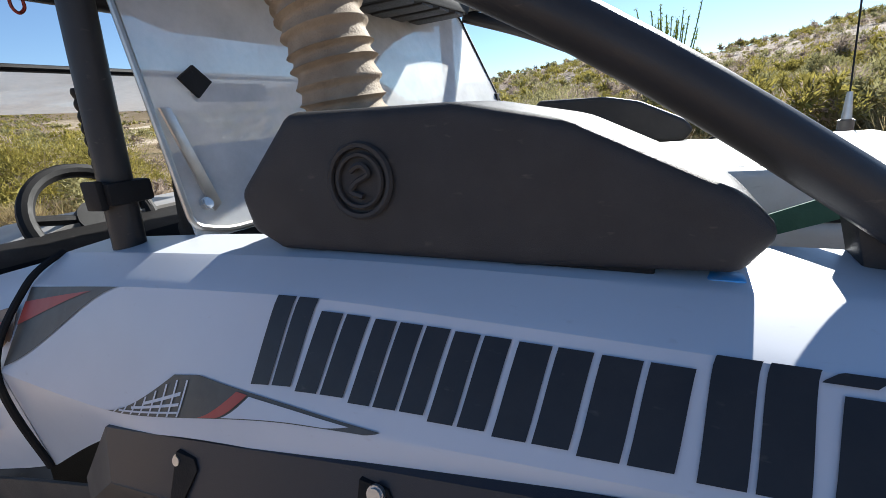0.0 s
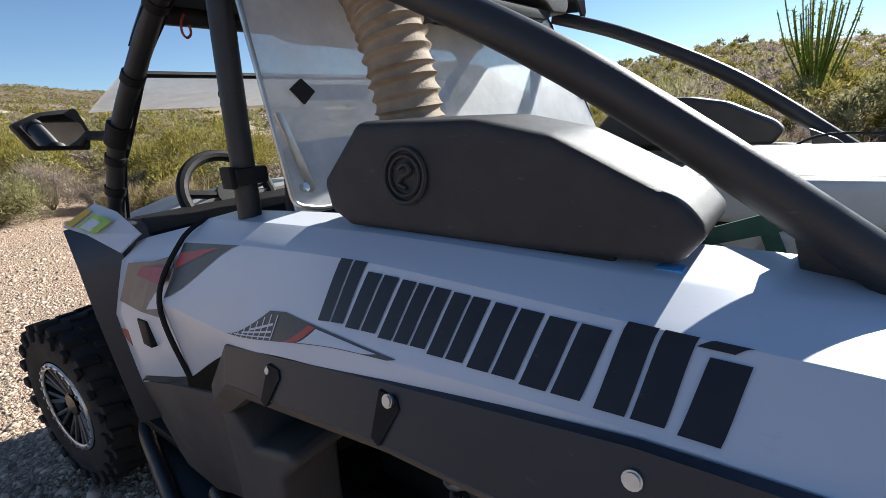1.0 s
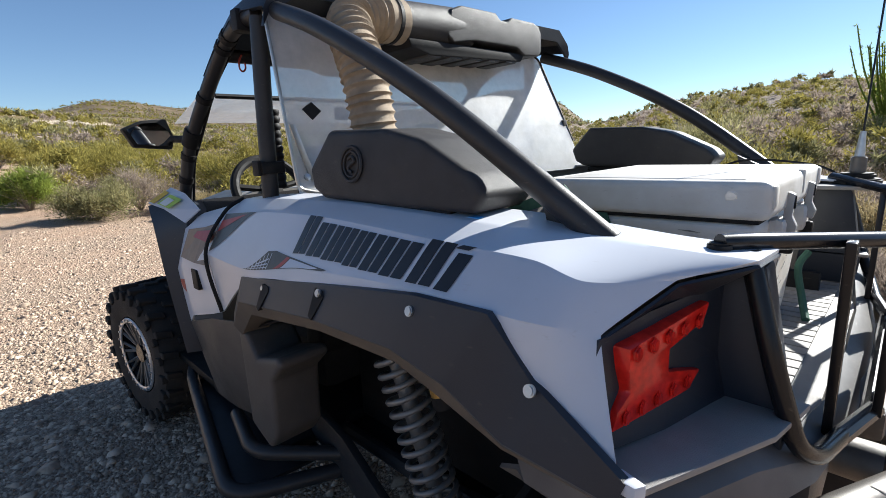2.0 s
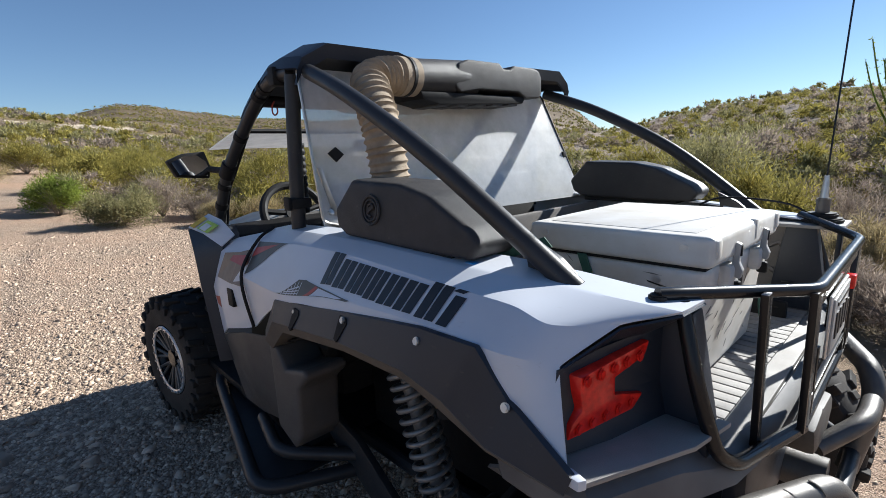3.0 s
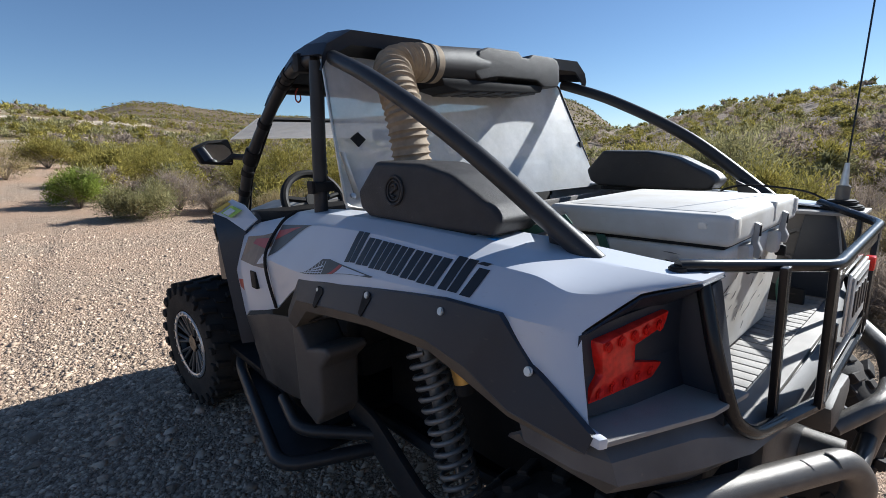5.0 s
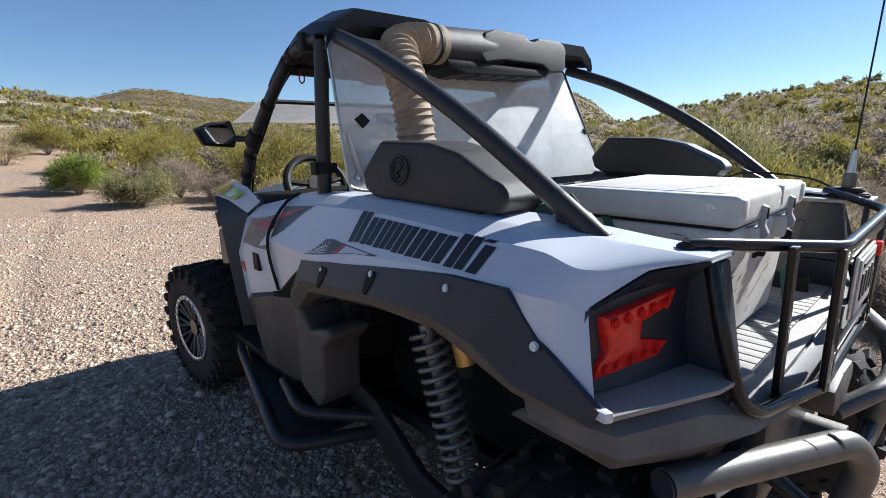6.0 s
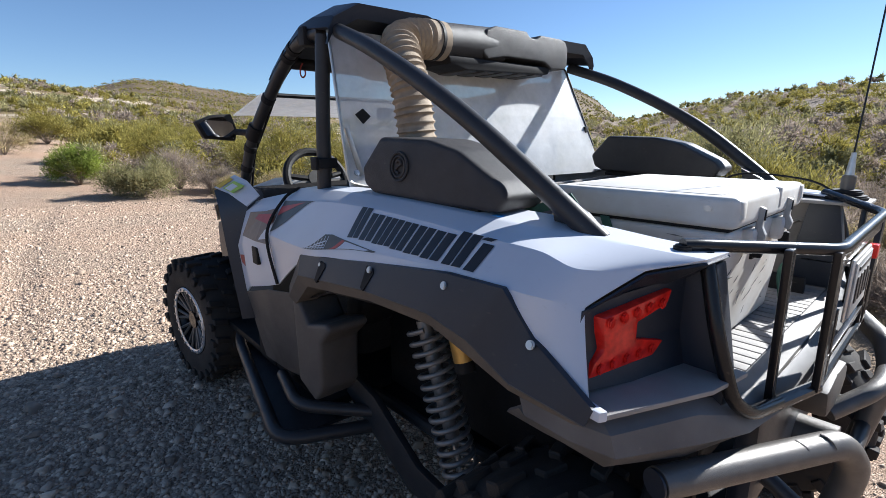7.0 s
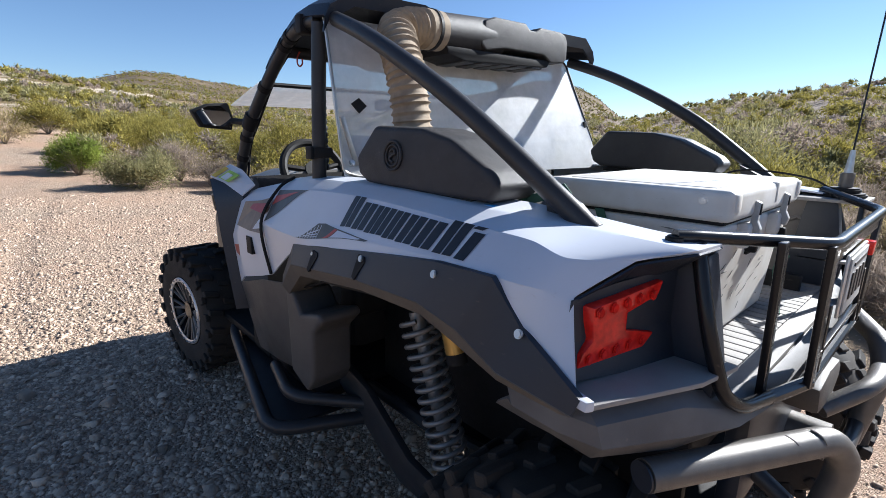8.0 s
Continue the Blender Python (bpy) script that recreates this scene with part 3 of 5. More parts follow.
for bearing_, far_, wide_, tall_ in ((82.5, 6.6, 1.1, 0.6), (88.5, 7.6, 1.3, 0.7), (91.5, 5.6, 0.8, 0.5), (84.5, 9.0, 1.5, 0.8), (94, 4.4, 0.9, 0.5), (98, 4.9, 1.1, 0.6), (90, 4.9, 0.8, 0.45), (102, 4.3, 0.9, 0.5), (86, 5.2, 0.9, 0.5)):
    bush("dry_bush", *spot(bearing_, far_), wide_, tall_, DRYTWIG, 3200, "low bare brown dry bush beside the vehicle", 0.03, narrow=0.10)


def ocotillo(x, y, tall, stems, label):
    z = float(height(x, y))
    root = tagged(empty("ocotillo", (x, y, z - 0.05)), label, "cactus")
    for k in range(stems):
        a, o = rng.uniform(0, 6.28), rng.uniform(0.05, 0.36) * tall * 0.8
        h = tall * rng.uniform(0.72, 1.0)
        w = rng.normal(0, 0.05, 2)
        pts = [(0.06 * math.cos(a), 0.06 * math.sin(a), 0), (o * 0.35 * math.cos(a), o * 0.35 * math.sin(a), h * 0.33),
               (o * 0.75 * math.cos(a) + w[0], o * 0.75 * math.sin(a) + w[1], h * 0.68), (o * math.cos(a) + w[0] * 1.4, o * math.sin(a) + w[1] * 1.4, h)]
        line = curve_points(pts, 7)
        b = tube(line, 0.02, 6, radius=lambda t: 0.032 * (1 - 0.6 * t))
        for _ in range(130):
            i = rng.integers(2, len(line))
            p = line[i] + Vector(rng.normal(0, 0.022, 3))
            q = p + Vector(rng.normal(0, 0.03, 3)) + Vector((0, 0, 0.02))
            u = Vector(rng.normal(0, 0.014, 3))
            b.faces.new((b.verts.new(p - u), b.verts.new(p + u), b.verts.new(q)))
        part("stem", b, LEAFGREEN, root, smooth=0)
    return root


ocotillo(*spot(88.0, 16.8), 3.3, 30, "tall green ocotillo with many upright thorny stems")

# ---- the vehicle ----
utv = tagged(empty("utility_vehicle", (0, 0, 0)), "white and black open two-seat off-road utility vehicle parked on gravel", "off-road vehicle")

STATIONS = [  # along the rear quarter panel: five places across it, from the bed's edge down to the flare
    ((-.62, 1.13, 1.288), (-.70, 1.13, 1.283), (-.762, 1.13, 1.245), (-.838, 1.13, 1.125), (-.815, 1.13, .93)),
    ((-.65, .80, 1.308), (-.73, .80, 1.302), (-.785, .80, 1.272), (-.855, .80, 1.130), (-.858, .80, 1.10)),
    ((-.65, .50, 1.312), (-.735, .50, 1.306), (-.788, .50, 1.280), (-.855, .50, 1.178), (-.866, .50, 1.148)),
    ((-.62, .10, 1.300), (-.73, .10, 1.292), (-.800, .10, 1.268), (-.863, .10, 1.203), (-.874, .10, 1.155)),
    ((-.58, -.05, 1.282), (-.69, -.05, 1.280), (-.800, -.05, 1.262), (-.868, -.05, 1.200), (-.882, -.05, 1.13)),
    ((-.57, -.17, 1.270), (-.675, -.17, 1.272), (-.792, -.125, 1.242), (-.852, -.105, 1.195), (-.876, -.12, 1.085)),
    ((-.56, -.290, 1.262), (-.652, -.284, 1.263), (-.716, -.210, 1.240), (-.815, -.158, 1.184), (-.874, -.21, 1.050)),
]


def quarter(u, v):
    """A place on the quarter panel: u 0 to 6 along it, v 0 to 4 across it."""
    def spline(ps, t, c=0.4):
        k = min(int(t), len(ps) - 2)
        t -= k
        p0, p1, p2, p3 = ps[max(k - 1, 0)], ps[k], ps[k + 1], ps[min(k + 2, len(ps) - 1)]
        m1, m2 = (p2 - p0) * c, (p3 - p1) * c
        return p1 * (2 * t ** 3 - 3 * t * t + 1) + m1 * (t ** 3 - 2 * t * t + t) + p2 * (3 * t * t - 2 * t ** 3) + m2 * (t ** 3 - t * t)
    return spline([spline([Vector(p) for p in row], v, 0.06) for row in STATIONS], u)


def quarter_u(y):
    ys = [row[2][1] for row in STATIONS]
    for k in range(len(ys) - 1):
        if y >= ys[k + 1] or k == len(ys) - 2:
            lo, hi = k, k + 1.0
            for _ in range(22):
                mid = (lo + hi) / 2
                if quarter(mid, 2.4).y > y:
                    lo = mid
                else:
                    hi = mid
            return lo


def decal(outline, name, mat, parent, lift=0.0016, cell=0.008, label=""):
    """A thin printed film on the quarter panel, from an outline in (y, v)."""
    b = bmesh.new()
    face = b.faces.new([b.verts.new((p, q, 0)) for p, q in outline])
    for axis, step in ((0, cell), (1, 0.12)):
        lo, hi = min(p[axis] for p in outline), max(p[axis] for p in outline)
        k = math.ceil(lo / step) * step
        while k < hi:
            no = (1, 0, 0) if axis == 0 else (0, 1, 0)
            bmesh.ops.bisect_plane(b, geom=b.verts[:] + b.edges[:] + b.faces[:], plane_co=[c * k for c in no], plane_no=no)
            k += step
    bmesh.ops.triangulate(b, faces=b.faces[:])
    for w in b.verts:
        u, v = quarter_u(w.co.x), w.co.y
        p = quarter(u, v)
        n = (quarter(min(u + 0.02, 6), v) - quarter(max(u - 0.02, 0), v)).cross(quarter(u, min(v + 0.02, 4)) - quarter(u, max(v - 0.02, 0)))
        n.normalize()
        if n.x > 0:
            n = -n
        w.co = p + n * lift
    return part(name, b, mat, parent, label)


def rear_quarter(s):
    rows = [[quarter(6 * i / 72, 4 * j / 28) for j in range(29)] for i in range(73)]
    return thick(loft(rows), 0.006)


FLARE_ROWS = [  # top edge, crease, lower edge, return, along the wheel arch
    ((-.835, .99, .960), (-.845, .975, .930), (-.832, .955, .900), (-.76, .955, .895)),
    ((-.860, .83, 1.106), (-.886, .80, 1.050), (-.864, .785, 1.012), (-.76, .785, 1.00)),
    ((-.870, .42, 1.162), (-.898, .42, 1.097), (-.874, .42, 1.062), (-.76, .42, 1.05)),
    ((-.879, .12, 1.199), (-.907, .15, 1.112), (-.880, .17, 1.072), (-.76, .17, 1.06)),
    ((-.883, -.033, 1.204), (-.910, .03, 1.092), (-.881, .065, 1.045), (-.76, .065, 1.04)),
    ((-.880, -.10, 1.127), (-.910, -.075, 1.044), (-.880, -.05, 1.010), (-.76, -.05, 1.01)),
    ((-.885, -.225, 1.050), (-.892, -.215, 1.020), (-.870, -.175, .998), (-.76, -.165, .99)),
]


def flare_rows():
    rows = [[Vector(p) for p in r] for r in FLARE_ROWS]
    out = []
    for k in range(len(rows) - 1):
        for t in (0, 0.08, 0.5, 0.92):
            out.append([a.lerp(c, t) for a, c in zip(rows[k], rows[k + 1])])
    return out + [rows[-1]]


def flare():
    """The steep outer face, from its tucked-in top edge to the crease."""
    return thick(loft([[r[0] + Vector((0.012, 0, 0.001)), r[0], r[1]] for r in flare_rows()[4:]]), 0.004)


def flare_lip():
    """The dusty turned-in lip below the crease, coloured as if lit from the ground, with the sloping front end of the
    flare.
    """
    b = thick(loft([[r[1] + Vector((-.001, 0, 0)), r[2], r[3]] for r in flare_rows()]), 0.004)
    return join(b, thick(loft([[r[0] + Vector((0.012, 0, 0.001)), r[0], r[1]] for r in flare_rows()[:5]]), 0.004))


for s in (-1, 1):
    panel = part("rear_quarter_panel", sided(lambda: rear_quarter(s), s), WHITE, utv, "glossy white quarter panel with dark lettering" if s < 0 else "", 13)
    fl = part("wheel_arch_flare", sided(flare, s), FLARE, utv, "dusty matte black wheel arch flare", 25)
    part("flare_lip", sided(flare_lip, s), LIP, fl, "dusty lip of the wheel arch flare, painted paler as if lit from the ground", 25)
    # flush near-black wedges paint the shade of two moulded recesses
    for y, z in ((.39, 1.130), (.645, 1.092)):
        def pocket_patch(y=y, z=z):
            b = prism([(y + .026, z + .026), (y - .003, z + .024), (y - .010, z + .014), (y + .012, z - .032), (y + .026, z - .026)], 0, -.8885 if y < .5 else -.8845, -.86, 0)
            for v in b.verts:
                v.co.x += (v.co.z - z) * .43
            return b
        part("flare_pocket", sided(pocket_patch, s), CABIN, fl, "", 0)
    part("flare_bolt", sided(lambda: disc((-.8745, .669, 1.108), (-1, 0, 0.35), .0075, .008, 14, .002), s), STEEL, fl)
    for y, z, x in ((.117, 1.176, -.882), (-.104, 1.122, -.884), (.397, 1.150, -.876)):
        part("flare_bolt", sided(lambda: disc((x - .006, y, z), (-1, 0, 0.35), .0085, .008, 14, .002), s), STEEL, fl)

# dark slanted blocks stand where the maker's lettering is
pl = [o for o in utv.children if o.name.startswith("rear_quarter")][0]


def slab(y0, y1, v0, v1, lean=-0.013):
    return [(y0 + lean, v0), (y1 + lean, v0), (y1, v1), (y0, v1)]


# distance along the word, width and number of upright strokes of each block
LETTERS = ((.0, .056, 2, 1.0), (.062, .060, 2, .72), (.128, .080, 3, .72), (.212, .052, 2, .72),
           (.270, .060, 2, .72), (.335, .064, 2, .72), (.411, .060, 2, 1.0), (.480, .028, 1, .70))
for at_, wide, strokes, tall in LETTERS:
    low = 2.66 + .38 * at_
    top = low - (low - 1.99) * tall
    step = wide / (strokes - .12)
    for k in range(strokes):
        y0 = .572 - at_ - k * step
        decal(slab(y0, y0 - step * (.86 if strokes > 1 else .95), top, low), "lettering_block", INK, pl)
decal(slab(.572 - .482, .572 - .510, 1.99, 2.17), "lettering_block", INK, pl)
decal([(.825, 2.98), (.70, 2.62), (.655, 2.62), (.403, 2.90), (.42, 3.02), (.485, 3.06)], "stripe_decal", OLIVE, pl, 0.0014)
decal([(.590, 2.71), (.573, 2.73), (.615, 2.98), (.645, 2.98)], "stripe_decal", REDPAINT, pl, 0.0024)
decal([(.570, 2.74), (.437, 2.895), (.465, 2.99), (.607, 2.97)], "stripe_decal", WHITE, pl, 0.0024)
for k in range(8):
    y = .675 + k * .018
    decal([(y, 2.65 + max(0, y - .70) * 2.4), (y - .003, 2.65 + max(0, y - .70) * 2.4), (y + .004, 2.97), (y + .007, 2.97)], "grid_line", WHITE, pl, 0.0024)
for k in range(3):
    decal([(.68, 2.72 + k * .08), (.68, 2.745 + k * .08), (.745 + k * .025, 2.825 + k * .05), (.745 + k * .025, 2.80 + k * .05)], "grid_line", WHITE, pl, 0.003)
decal([(1.125, 2.08), (.85, 2.02), (1.125, 2.85)], "wedge_decal", OLIVE, pl)
decal([(1.125, 2.28), (.92, 2.12), (1.125, 2.48)], "wedge_decal", REDPAINT, pl, 0.0026)


# shoulder pods
def pod():
    side = [(.668, 1.381), (.582, 1.470), (.37, 1.462), (.262, 1.437), (.125, 1.368), (.098, 1.338), (.125, 1.302), (.31, 1.302), (.607, 1.310), (.652, 1.331)]
    b = prism([(y, z) for y, z in side], 0, -.723, -.565, 0.017, seg=4)
    for v in b.verts:  # the upper half leans inwards
        v.co.x += max(0, v.co.z - 1.34) * 0.10
    return b


def ring(center, axis, r, w, bm=None, seg=28):
    b = bm or bmesh.new()
    q = Vector((0, 0, 1)).rotation_difference(Vector(axis)).to_matrix()
    pts = [Vector(center) + q @ Vector((r * math.cos(a), r * math.sin(a), 0)) for a in (2 * math.pi * k / seg for k in range(seg))]
    pts += pts[:2]
    return tube(pts, w, 6, b, caps=False)


for s in (-1, 1):
    po = part("shoulder_pod", sided(pod, s), POD, utv, "matte charcoal moulded shoulder pod with a round emblem", 40)
    c, ax = (-.7205, .482, 1.391), (-1, 0, .10)
    part("emblem", sided(lambda: ring(c, ax, .028, .003, ring(c, ax, .038, .004)), s), POD, po, "round raised emblem moulded in charcoal plastic")
    part("emblem", sided(lambda: tube(curve_points([(-.7205, .492, 1.402), (-.7205, .478, 1.408), (-.7205, .470, 1.398), (-.7215, .485, 1.390), (-.722, .493, 1.380), (-.7225, .478, 1.374)], 5), .0035, 6), s), POD, po)
    # black filler under the pod in place of the shadow in the gap
    part("pod_base", sided(lambda: box(-.712, -.60, .19, .61, 1.288, 1.306, .004), s), BLACK, po, "black filler standing in for the shadow gap under the pod")

# cage
CAGE = {
    "wing_tube": ([(-.650, .87, 1.80), (-.680, .60, 1.695), (-.688, .25, 1.510), (-.648, -.088, 1.262)], .0235),
    "rear_pillar": ([(-.665, .955, 1.80), (-.675, .965, 1.55), (-.685, .975, 1.24)], .0245),
    "front_pillar": ([(-.665, .955, 1.81), (-.665, 1.12, 1.80), (-.665, 1.27, 1.735), (-.70, 1.52, 1.50), (-.715, 1.63, 1.32), (-.72, 1.70, 1.15)], .0235),
}
for s in (-1, 1):
    for name, (pts, r) in CAGE.items():
        line = curve_points(pts, 8)
        part(name, sided(lambda: tube(line, r, 18), s), TUBE, utv, "black powder coated steel cage tube")
    foot = part("tube_foot", sided(lambda: prism([(-.655, -.10), (-.61, -.10), (-.60, -.02), (-.665, -.02)], 2, 1.262, 1.270, .002), s), BLACK, utv)
    part("tube_gusset", sided(lambda: prism([(.02, 1.26), (-.09, 1.26), (-.03, 1.31), (.04, 1.345)], 0, -.648, -.60, .004), s), TUBE, utv)
for y, z, r in ((.95, 1.80, .022), (1.27, 1.75, .022),):
    part("cross_tube", tube([(-.66, y, z), (.66, y, z)], r, 14), TUBE, utv)


# roof
def roof():
    rows = []
    for k, (y, dz) in enumerate(((.775, -.05), (.765, -.006), (.82, .0), (.95, .016), (1.10, .006), (1.25, -.055), (1.36, -.115))):
        rows.append([(x, y - (0.08 * x if k < 4 else 0) + (0.05 * (abs(x) / .7) ** 3 if k < 2 else 0), z + dz) for x, z in
                     ((-.690, 1.808), (-.672, 1.845), (-.59, 1.893), (-.34, 1.886), (-.22, 1.850), (.22, 1.850), (.34, 1.886), (.59, 1.893), (.672, 1.845), (.690, 1.808))])
    return thick(loft(rows), .012)


part("roof", roof(), FLARE, utv, "black moulded plastic roof panel", 25)


# rear window
def win_y(x, z):
    k = (x + .65) / 1.34
    return (1 - k) * (.885 + .16 * (z - 1.53)) + k * (.785 + .40 * (z - 1.53))


def window_sheet():
    rows = []
    for j in range(9):
        t = j / 8
        x0, x1, z0, z1 = -.655 - .01 * t, .70 - .07 * t ** 1.5, 1.295, 1.80 + .03 * t
        z = 1.295 + .525 * t
        rows.append([(x0 + (x1 - x0) * i / 10, win_y(x0 + (x1 - x0) * i / 10, z), z) for i in range(11)])
    return thick(loft(rows), .004)


rear_window = part("rear_window", window_sheet(), WINDOW, utv, "scuffed dusty clear plastic rear window", 0)
rear_window.visible_shadow = True
part("window_trim", tube(fillet([(.575, win_y(.575, 1.82), 1.82), (.64, win_y(.64, 1.79) - .004, 1.79), (.70, win_y(.7, 1.42), 1.42)], .02), .006, 8), BLACK, rear_window)
part("window_strip", prism([(-.665, 1.50), (-.648, 1.50), (-.585, 1.315), (-.605, 1.31)], 1, .846, .851, .001), EDGE, rear_window, "aluminium strip along the window edge")
part("window_label", prism([(-.605, 1.545), (-.575, 1.565), (-.545, 1.54), (-.575, 1.515)], 1, .868, .874), BLACK, rear_window, "small black square label on the window")
part("window_edge", tube(fillet([(-.662, win_y(-.66, 1.80) - .006, 1.80), (-.657, win_y(-.657, 1.32) - .006, 1.32), (-.60, win_y(-.6, 1.303) - .006, 1.303), (-.545, win_y(-.545, 1.303) - .006, 1.303)], .02), .0055, 8), EDGE, rear_window, "worn aluminium edge of the window")
part("window_clip", box(.66, .69, .765, .785, 1.475, 1.515, .004), BLACK, rear_window, "black plastic window clip")
for p in ((-.628, .842, 1.352), (.675, .758, 1.44), (.69, .72, 1.36)):
    part("window_bolt", disc(p, (0, -1, .35), .010, .012, 8, .002), STEEL if p[0] < 0 else BLACK, rear_window)
part("pillar_strap", box(-.715, -.645, .935, 1.0, 1.365, 1.40, .006), BLACK, utv, "black nylon strap round the pillar")
part("strap_buckle", box(-.725, -.713, .945, .985, 1.36, 1.405, .004), BLACK, utv)

# intake hose and housing
# the hose climbs from the pod to the housing
hose_line = curve_points([(-.555, .60, 1.43), (-.560, .605, 1.52), (-.562, .625, 1.62), (-.555, .665, 1.70), (-.52, .72, 1.76), (-.44, .735, 1.785), (-.36, .745, 1.79)], 44)
part("intake_hose", tube(hose_line, .06, 26, radius=lambda t: .0555 + .0075 * (1 - abs(math.sin((t + .004 * math.sin(t * 61)) * 27 * math.pi))) ** 1.6 + .0014 * math.sin(t * 170)), HOSE, utv, "tan ribbed flexible fabric intake hose", 60)
part("hose_cuff", tube([(-.40, .742, 1.788), (-.33, .745, 1.79)], .064, 26), HOSE, utv)
part("hose_clamp", tube([(-.375, .742, 1.789), (-.362, .743, 1.789)], .0665, 26), BLACK, utv)
housing = part("intake_housing", prism([(-.17, 1.765), (-.15, 1.845), (-.10, 1.864), (.08, 1.868), (.105, 1.848), (.145, 1.848), (.17, 1.866), (.31, 1.868), (.345, 1.858), (.362, 1.835), (.362, 1.765), (.345, 1.748), (.25, 1.742), (.20, 1.765), (-.04, 1.762), (-.14, 1.745)], 1, .690, .850, .010, seg=3), POD, utv, "charcoal plastic air intake housing under the roof", 28)
part("housing_neck", tube([(-.36, .745, 1.79), (-.20, .748, 1.798), (-.10, .755, 1.803), (-.03, .765, 1.806)], .06, 28, radius=lambda t: .060 + .010 * t), POD, housing, "round charcoal neck of the air intake")
part("housing_tray", prism([(-.33, 1.742), (.26, 1.750), (.24, 1.722), (-.24, 1.700), (-.32, 1.715)], 1, .70, .86, .006), CABIN, housing)
for k in range(5):
    part("tray_rib", box(-.25 + k * .1, -.19 + k * .1, .705, .85, 1.696 + k * .004, 1.712 + k * .004, .004), POD, housing)


# door and lower side
def side_loft(rows, t=.006):
    return thick(loft(rows), t)


def lerp_rows(rows, n=6):
    rows = [[Vector(p) for p in r] for r in rows]
    out = [rows[0]]
    for a, c in zip(rows, rows[1:]):
        out += [[p.lerp(q, (k + 1) / n) for p, q in zip(a, c)] for k in range(n)]
    return out


DOOR = [((-.69, 1.142, 1.275), (-.760, 1.142, 1.240), (-.836, 1.142, 1.12), (-.813, 1.142, .925)),
        ((-.705, 1.23, 1.258), (-.775, 1.23, 1.220), (-.842, 1.23, 1.09), (-.818, 1.23, .90)),
        ((-.74, 1.40, 1.225), (-.80, 1.40, 1.185), (-.845, 1.40, 1.05), (-.83, 1.40, .86)),
        ((-.74, 1.50, 1.20), (-.79, 1.50, 1.16), (-.83, 1.50, 1.02), (-.82, 1.50, .80))]
LOWDOOR = [((-.820, 1.0, .925), (-.818, 1.0, .80), (-.79, 1.0, .62), (-.76, 1.0, .55)),
           ((-.835, 1.20, .895), (-.83, 1.20, .74), (-.79, 1.22, .54), (-.75, 1.22, .50)),
           ((-.825, 1.46, .82), (-.80, 1.46, .66), (-.77, 1.46, .50), (-.72, 1.46, .47))]
